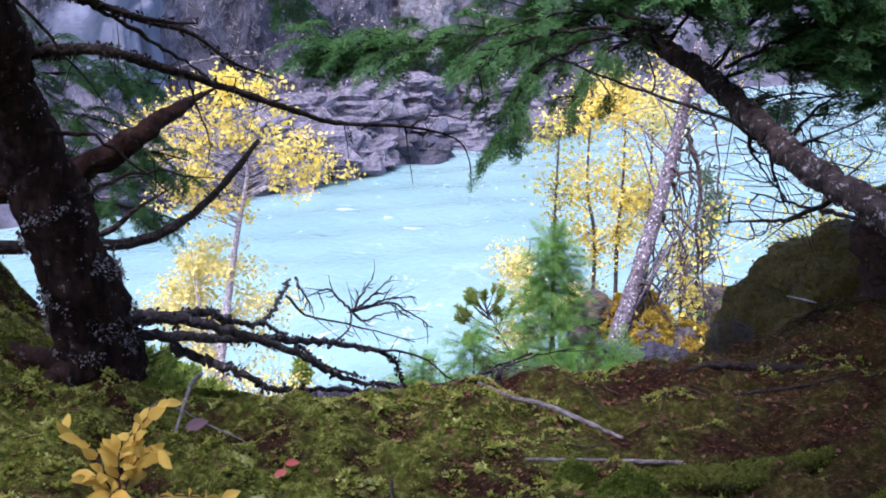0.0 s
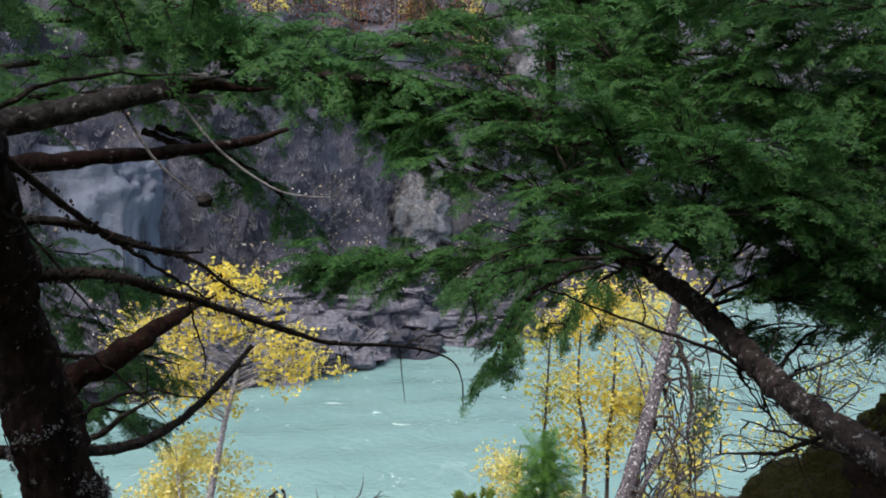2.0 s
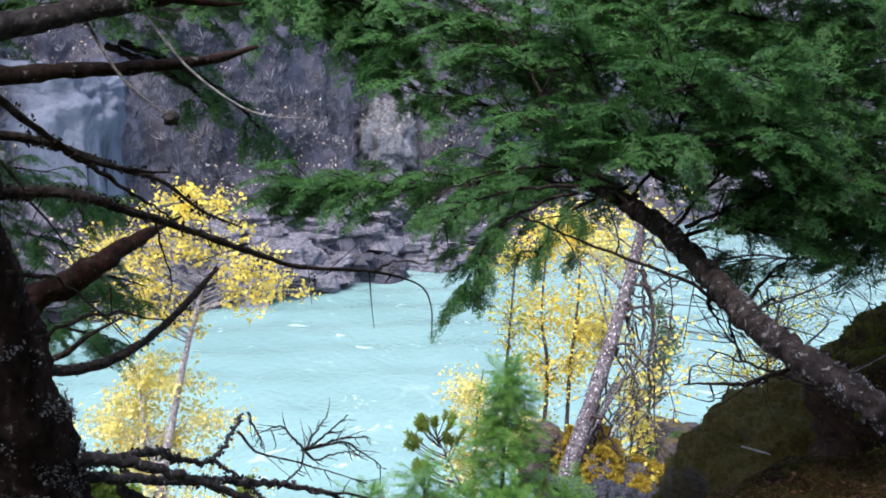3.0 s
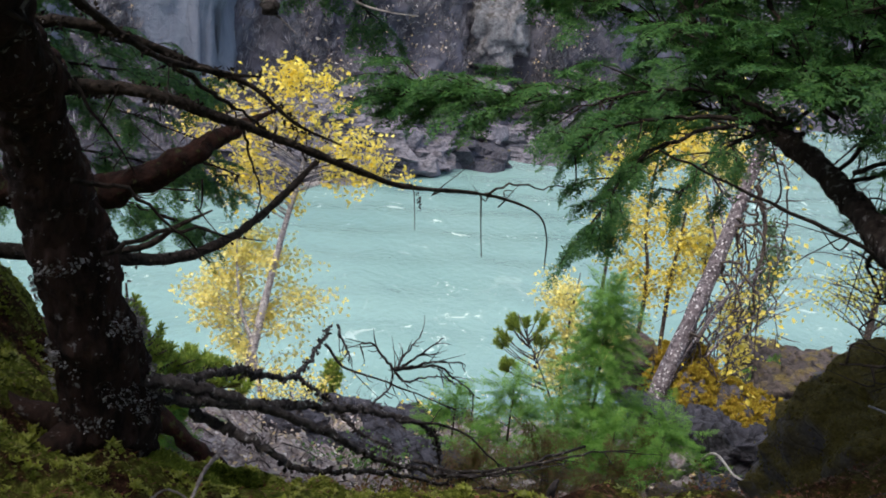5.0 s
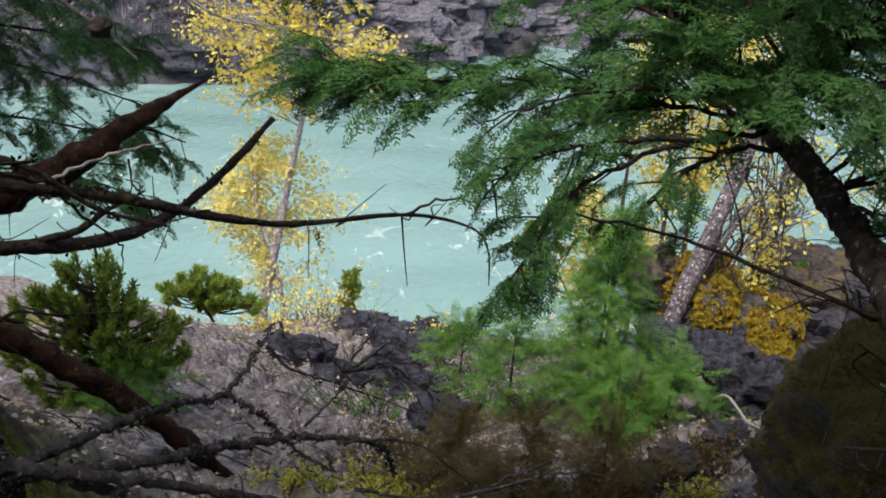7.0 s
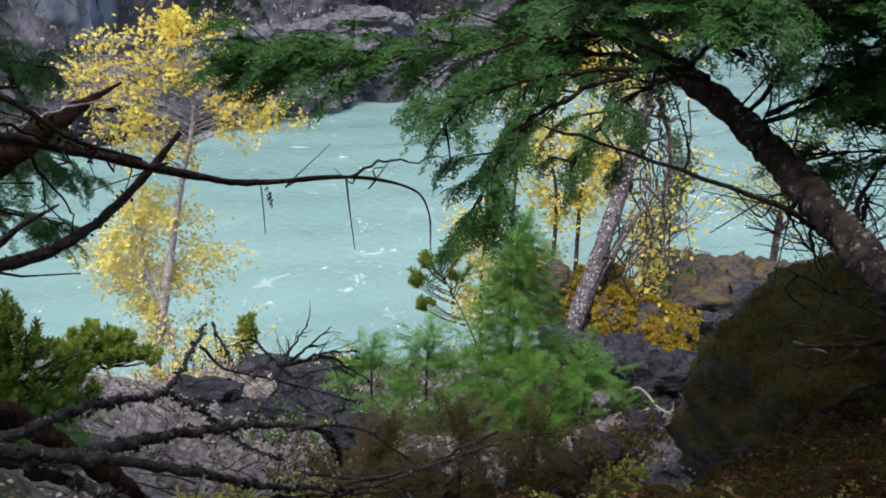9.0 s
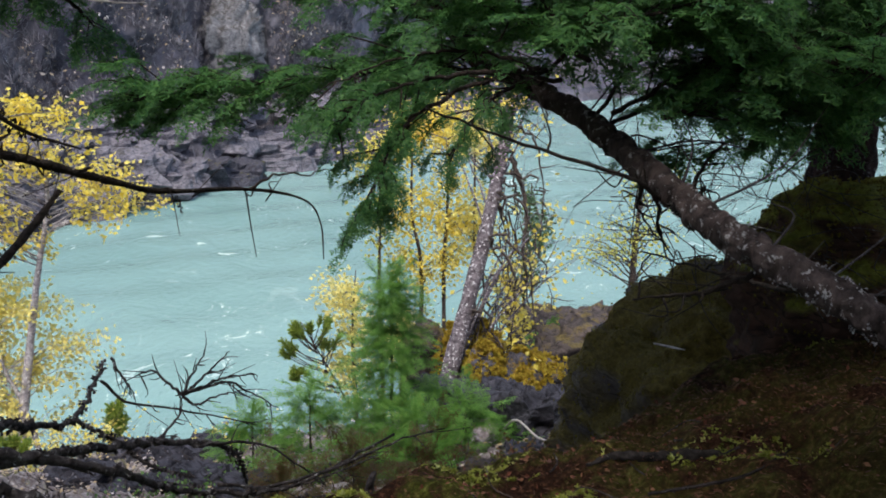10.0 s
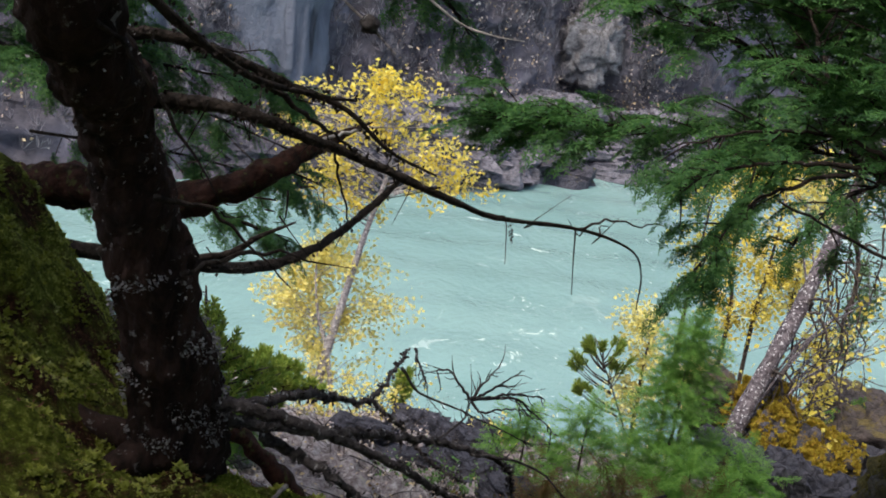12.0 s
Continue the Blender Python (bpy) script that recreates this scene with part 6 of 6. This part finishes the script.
# a dark trunk behind the boulders
b = drop(2.5, 4.85, -0.1)
stand = thing("hemlock_tree", b, "dark upright hemlock trunk with dead twigs behind the boulders", "tree")
part("trunk", tube([b, (2.47, 4.82, 0.9), (2.5, 4.8, 2.2), (2.6, 4.9, 5.0), (2.6, 5.0, 9.0)], [0.17, 0.13, 0.115, 0.09, 0.02], 30, 90, 0.3, 12), M_BARK, stand)
for q in range(12):
    a = np.array((2.45, 4.8, rk.uniform(0.75, 1.6)))
    e = a + np.array((rk.uniform(-0.75, -0.2), rk.uniform(-0.5, 0.3), rk.uniform(-0.15, 0.22)))
    lm = part("limb", tube([a, (a + e) / 2 + rk.normal(0, 0.05, 3), e], [0.009, 0.005, 0.0015], 5, 16, 0.3, 30, 0.006, rk), M_TWIG, stand, "bare dead limb")
    for u in range(5):
        f = smooth_path([a, (a + e) / 2, e], 20)[rk.integers(6, 19)]
        part("twig", tube([f, f + rand_dirs(1, rk)[0] * 0.06, f + rand_dirs(1, rk)[0] * rk.uniform(0.1, 0.24)], [0.0025, 0.001], 4, 8, rng=rk), M_TWIG, lm)
for z0, dx in ((1.9, -0.7), (2.1, -0.9), (1.6, -0.45)):
    path = [(2.5, 4.8, z0), (2.5 + dx * 0.5, 4.6, z0 + 0.02), (2.5 + dx, 4.4, z0 - 0.08)]
    tw_, fo = bough(path, rk, 26, 1.1, 0.3, 0.2)
    lm = part("bough", join(tube(path, [0.012, 0.008, 0.002], 6, 20, 0.3, 30, 0.003, rk), tw_), M_TWIG, stand)
    part("foliage", fo, M_HEMLOCK, lm, "dark green hemlock sprays", smooth=False)

# ---- things on the ledge ----
rs = np.random.default_rng(91)


def stick(name, pts, radii, m, label, lift=0.0):
    pts = [(x, y, float(on_ground(x, y)[0]) + dz + lift) for x, y, dz in pts]
    return single(name, tube(pts, radii, 10, 60, 0.3, 60, 0.0006, rs), m, label, "stick")


stick("stick", [(0.085, 2.66, 0.012), (0.17, 2.62, 0.02), (0.255, 2.52, 0.022), (0.42, 2.34, 0.008)], [0.003, 0.006, 0.0055, 0.007, 0.0045], M_STICK, "bleached grey stick lying on the moss")
stick("stick", [(0.18, 2.25, 0.004), (0.54, 2.245, 0.004)], [0.004, 0.006, 0.005], M_STICK, "short pale stick half sunk in moss")
stick("log", [(0.66, 2.77, 0.0), (0.73, 2.76, 0.008), (0.80, 2.74, 0.012), (0.90, 2.76, 0.012), (0.99, 2.73, 0.0)], [0.004, 0.010, 0.012, 0.018, 0.005], M_ROT, "short rotten grey log lying in duff")
stick("stub", [(0.145, 2.85, -0.01), (0.15, 2.85, 0.03), (0.16, 2.85, 0.06)], [0.012, 0.010, 0.006], M_DEAD, "short dark broken stub in the moss")
stick("stick", [(-0.625, 2.57, 0.085), (-0.628, 2.46, 0.055), (-0.635, 2.32, 0.008)], [0.0055, 0.0045, 0.0035], M_STICK, "pale forked twig leaning on the moss")
stick("stick", [(-0.715, 2.30, 0.03), (-0.68, 2.40, 0.06), (-0.57, 2.38, 0.035), (-0.46, 2.33, 0.012)], [0.002, 0.0025, 0.002, 0.0015], M_STICK, "thin bent twig on the moss")
stick("stick", [(-0.1, 2.35, 0.01), (-0.12, 2.15, 0.015), (-0.10, 1.95, 0.01)], [0.003, 0.003, 0.002], M_DEAD, "thin dark twig on the moss")
stick("stick", [(0.75, 2.6, 0.02), (0.95, 2.55, 0.02), (1.1, 2.62, 0.02)], [0.004, 0.004, 0.002], M_ROT, "dark twig on the needle duff")
single("stick", tube([drop(1.40, 7.0, 0.02), drop(1.50, 6.8, 0.16), drop(1.60, 6.55, 0.14), drop(1.66, 6.3, 0.02)], [0.006, 0.008, 0.007, 0.005], 8, 30), M_PALE, "curved bleached branch propped on the slope", "stick")
single("stick", tube([(1.5, 4.48, 0.08), (1.54, 4.42, 0.085), (1.585, 4.36, 0.088)], [0.004, 0.005, 0.003], 7, 12), M_PALE, "small pale twig on the mossy boulder", "stick")

M_LOG_MOSS = leaf_mat("green log moss", (0.05, 0.065, 0.008), (0.12, 0.15, 0.016), (0.22, 0.25, 0.035), through=0.3, rough=0.9)
# a rotten log under thick moss, half sunk in the duff
M_MOSS_WOOD = rock_material("wood under thick moss", (0.02, 0.014, 0.01), (0.09, 0.06, 0.04), (0.15, 0.16, 0.022), 0.35, (-0.4, 0.2), 3.0)
for pts, r in (([(0.33, 2.10), (0.50, 2.16), (0.67, 2.17), (0.88, 2.24)], [0.012, 0.028, 0.032, 0.012]), ([(0.80, 1.97), (0.95, 2.02), (1.15, 2.06)], [0.012, 0.03, 0.02])):
    P = [(x, y, float(on_ground(x, y)[0]) + 0.008) for x, y in pts]
    log_ = thing("mossy_log", P[0], "rotten log covered in deep green moss", "log", "mossy logs")
    part("wood", tube(P, r, 16, 50, 0.3, 14), M_MOSS_WOOD, log_)
    part("moss", flakes(P, r, 3600, rs, 0.0085, 0.0, 1.0, 1.4, -0.5), M_LOG_MOSS, log_, smooth=False, kind="stuff")

# the yellow-leaved plant
w_ = [(0, 0.02, 0), (0.2, 0.17, 0.03), (0.45, 0.25, 0.05), (0.7, 0.2, 0.03), (0.88, 0.1, -0.02), (1, 0.01, -0.06)]
OVAL = (np.array([(x, sg * y, z - (0.0 if sg else 0.03)) for x, y, z in w_ for sg in (-1, 0, 1)]), np.array([(3 * i + j, 3 * i + 3 + j, 3 * i + 4 + j, 3 * i + 1 + j) for i in range(5) for j in (0, 1)]))
plant = thing("seedling", drop(-0.65, 1.94), "small plant with yellow and orange compound leaves in moss", "plant")
base = np.array(drop(-0.65, 1.94))
for dx, dy, dz, n in ((-0.12, 0.04, 0.17, 11), (0.09, 0.06, 0.23, 15), (0.01, 0.0, 0.15, 13), (-0.05, -0.05, 0.11, 11), (0.10, -0.02, 0.16, 11), (0.0, -0.08, 0.07, 11), (0.06, 0.03, 0.12, 11), (0.04, 0.05, 0.19, 11), (0.24, -0.06, 0.06, 9)):
    tip = base + (dx * 0.9, dy, dz * 0.85)
    P = smooth_path([base, base + (dx * 0.4, dy * 0.4, dz * 0.65), tip], 30)
    st = part("stem", tube(P[::6], [0.0025, 0.0012], 5, 12), M_STALK, plant)
    big = OVAL
    t = P[-1] - P[-8]
    s_ = np.cross(t, (0, 0.6, 1))
    for q in range(n):
        a = P[max(6, 29 - ((q + 1) // 2) * 4)]
        d = t / np.linalg.norm(t) * 0.55 + (0 if q == 0 else (1 if q % 2 else -1)) * s_ / np.linalg.norm(s_) + rs.normal(0, 0.2, 3)
        part("leaf", stamp(*big, frames([a], [d], [(rs.normal(0, 0.6), -1.0, 0.6 + rs.normal(0, 0.4))], [rs.uniform(0.034, 0.056)])), M_PLANT_LEAF, st, smooth=False)

# fallen leaves that stand out
for x, y, m, lab, s in ((-0.36, 2.2, M_PINK, "pink fallen leaf on the moss", 0.036), (-0.38, 2.16, M_PINK, "pink fallen leaf on the moss", 0.034), (-0.60, 2.28, M_MAUVE, "mauve fallen leaf on the moss", 0.055), (-0.42, 2.0, M_PALELEAF, "pale yellow-green leaf in the moss", 0.06), (-0.75, 5.3, M_PLANT_LEAF, "yellow fallen leaf on the lower moss", 0.07)):
    big = OVAL
    p = drop(x, y, 0.025)
    single("leaf", stamp(*big, frames([p], [(1, rs.normal(0, 0.4), 0.25)], [(rs.normal(0, 0.3), -1.0, 0.55)], [s])), m, lab, "leaf", smooth=False)

# moss shoots, needles and leaf litter over the ledge
n = 90000
x, y = rs.uniform(-1.7, 1.7, n), 1.35 + 2.0 * rs.uniform(0, 1, n) ** 1.15
keep = np.array([noise.fractal(Vector((a * 3.1, b * 3.1, 3)), 0.9, 2.1, 4) for a, b in zip(x, y)]) > np.interp(x, [-0.6, 0.2, 0.6, 1.0, 1.7], [-0.32, -0.06, 0.18, 0.42, 0.52])
x, y = x[keep], y[keep]
z = on_ground(x, y)
px_, py_ = rs.normal(-0.5, 0.26, 3600), rs.normal(5.2, 0.16, 3600)
x, y, z = np.r_[x, px_], np.r_[y, py_], np.r_[z, on_ground(px_, py_)]
shoot = join(*[(LEAF[0] * (0.82, 0.72, 1) @ np.array(Euler((0, -a, b)).to_matrix()).T, LEAF[1]) for a, b in ((1.25, 0), (0.6, 1.3), (0.8, 2.6), (0.5, 3.9), (0.7, 5.1))])
tuft = np.array([noise.noise(Vector((a * 21, b * 21, 5))) for a, b in zip(x, y)])
M = frames(np.c_[x, y, z - 0.004 + 0.012 * np.clip(tuft, 0, 1)], rand_dirs(len(x), rs) * (1, 1, 0.05), np.tile((0, 0, 1.0), (len(x), 1)) + rs.normal(0, 0.35, (len(x), 3)), rs.uniform(0.005, 0.0095, len(x)) * (1.1 + 1.1 * np.clip(tuft * 1.8, -0.5, 1)) * np.where(rs.uniform(0, 1, len(x)) > 0.9, 1.7, 1.0))
tagged(new("moss", sheet_data("moss", *stamp(*shoot, M), False, M_MOSS_TUFT)), "yellow-green moss shoots covering the ledge", "moss", kind="stuff")
M_CUSHION = leaf_mat("deep green moss", (0.07, 0.105, 0.016), (0.13, 0.18, 0.026), (0.22, 0.27, 0.04), through=0.25, rough=0.9)
for cx, cy, rx_, ry_, hz, n in ((0.40, 2.06, 0.10, 0.05, 0.030, 2600), (0.50, 2.02, 0.07, 0.05, 0.024, 1500), (0.28, 2.14, 0.05, 0.04, 0.014, 800), (-0.72, 2.62, 0.12, 0.10, 0.02, 2600), (-0.62, 2.72, 0.08, 0.06, 0.016, 1300)):
    a, q_ = rs.uniform(0, 6.283, n), np.sqrt(rs.uniform(0, 1, n))
    x, y = cx + rx_ * q_ * np.cos(a), cy + ry_ * q_ * np.sin(a)
    dome = hz * (1 - q_ ** 2) ** 0.7
    Mc = frames(np.c_[x, y, on_ground(x, y) + dome * rs.uniform(0.55, 1.0, n)], rand_dirs(n, rs) * (1, 1, 0.1), np.c_[np.cos(a) * q_ * 0.7, np.sin(a) * q_ * 0.7, np.ones(n)] + rs.normal(0, 0.3, (n, 3)), rs.uniform(0.006, 0.012, n))
    single("moss_cushion", stamp(*shoot, Mc), M_CUSHION, "deep green moss cushion on the ledge", "moss", "moss cushions", "stuff", False)
n = 15000
x, y = rs.uniform(-1.2, 1.9, n), rs.uniform(1.0, 3.6, n)
z = on_ground(x, y)
M = frames(np.c_[x, y, z + 0.004], rand_dirs(n, rs) * (1, 1, 0.15), np.tile((0, 0, 1.0), (n, 1)), rs.uniform(0.006, 0.016, n))
tagged(new("litter", sheet_data("litter", *stamp(NEEDLE[0] * (1, 1.2, 1), NEEDLE[1], M), False, M_LITTER)), "reddish needle litter on the forest floor", "litter", kind="stuff")
n = 2600
x, y = rs.beta(2.2, 1.6, n) * 2.6 - 0.9, rs.uniform(1.5, 3.3, n)
z = on_ground(x, y)
M = frames(np.c_[x, y, z + 0.008], rand_dirs(n, rs) * (1, 1, 0.3), np.tile((0, 0, 1.0), (n, 1)) + rs.normal(0, 0.5, (n, 3)), rs.uniform(0.008, 0.019, n))
tagged(new("dead_leaves", sheet_data("dead_leaves", *stamp(*LEAF, M), False, M_LITTER)), "small reddish dead leaves on the ledge", "litter", kind="stuff")
n = 19000
x, y = rs.uniform(-4, 4.5, n), 4.0 + 14 * rs.uniform(0, 1, n) ** 1.4
z = on_ground(x, y)
M = frames(np.c_[x, y, z + 0.02], rand_dirs(n, rs) * (1, 1, 0.3), np.tile((0, 0, 1.0), (n, 1)) + rs.normal(0, 0.3, (n, 3)), rs.uniform(0.014, 0.042, n) * np.interp(y, [4, 12], [0.8, 1.4]))
tagged(new("leaf_litter", sheet_data("leaf_litter", *stamp(*LEAF, M), False, M_PALE_LITTER)), "pale fallen leaves on the lower slope", "litter", kind="stuff")
debris = []
for q in range(420):
    x, y, a = rs.uniform(-2.6, 2.2), rs.uniform(4.2, 10), rs.uniform(0, 6.28)
    l = rs.uniform(0.08, 0.4)
    p = np.array(drop(x, y, 0.01))
    e = np.array(drop(x + math.cos(a) * l, y + math.sin(a) * l, rs.uniform(0.0, 0.1)))
    debris.append(tube([p, (p + e) / 2 + rs.normal(0, 0.02, 3) + (0, 0, 0.02), e], [rs.uniform(0.003, 0.007), 0.0015], 4, 6, rng=rs))
tagged(new("twig_litter", sheet_data("twig_litter", *join(*debris), True, M_DEAD)), "dead grey twigs strewn over the lower slope", "litter", kind="stuff")

# moss cushions on the boulders, and small twigs on the duff
pos = np.concatenate([B1[0], B2[0]])
ctr = np.concatenate([np.tile((2.05, 4.72, -0.51), (len(B1[0]), 1)), np.tile((2.12, 3.80, 0.42), (len(B2[0]), 1))])
out = (pos - ctr) / np.linalg.norm(pos - ctr, axis=1)[:, None]
pick = rs.choice(np.where((out[:, 2] > -0.1) & (out[:, 1] < 0.5))[0], 11000)
p = pos[pick] + rs.normal(0, 0.009, (11000, 3)) - 0.003 * out[pick]
M = frames(p, rand_dirs(11000, rs), out[pick] + rs.normal(0, 0.3, (11000, 3)), rs.uniform(0.007, 0.017, 11000))
for V, c in ORANGE:
    out_ = (V - np.array(c)) / (np.linalg.norm(V - np.array(c), axis=1)[:, None] + 1e-9)
    front = np.where((out_[:, 1] < 0.45) & (out_[:, 2] > -0.75))[0]
    swell = np.array([noise.fractal(Vector(p) * 2.4, 0.9, 2.1, 3) for p in V[front]])
    front, swell = front[swell > -0.16], swell[swell > -0.16]
    q_ = rs.integers(0, len(front), 1900)
    pick2 = front[q_]
    Mo = frames(V[pick2] + out_[pick2] * (0.09 * np.clip(swell[q_] + 0.16, 0, 0.6)[:, None] * rs.uniform(0.2, 1, (1900, 1))) + rs.normal(0, 0.014, (1900, 3)), rand_dirs(1900, rs) * (1, 1, 0.6) - (0, 0, 0.5), out_[pick2] + rs.normal(0, 0.4, (1900, 3)), rs.uniform(0.022, 0.06, 1900))
    single("orange_moss", stamp(*shoot, Mo), M_ORANGE_MOSS, "cushion of orange moss hanging on slate rock", "moss", "orange moss on the rocks", "stuff", False)
tagged(new("boulder_moss", sheet_data("boulder_moss", *stamp(*shoot, M), False, M_DARK_MOSS)), "dark olive moss shoots on the boulders", "moss", kind="stuff")
for q in range(22):
    x, y, a, l = rs.uniform(0.2, 1.6), rs.uniform(1.9, 3.0), rs.uniform(0, 3.14), rs.uniform(0.05, 0.16)
    stick("stick", [(x, y, 0.006), (x + math.cos(a) * l * 0.5 + rs.normal(0, 0.015), y + math.sin(a) * l * 0.5 + rs.normal(0, 0.015), 0.008), (x + math.cos(a) * l, y + math.sin(a) * l, 0.004)], [rs.uniform(0.0015, 0.003), 0.0012], M_STALK if q % 4 == 0 else M_DEAD, "small dry twig on the needle duff")
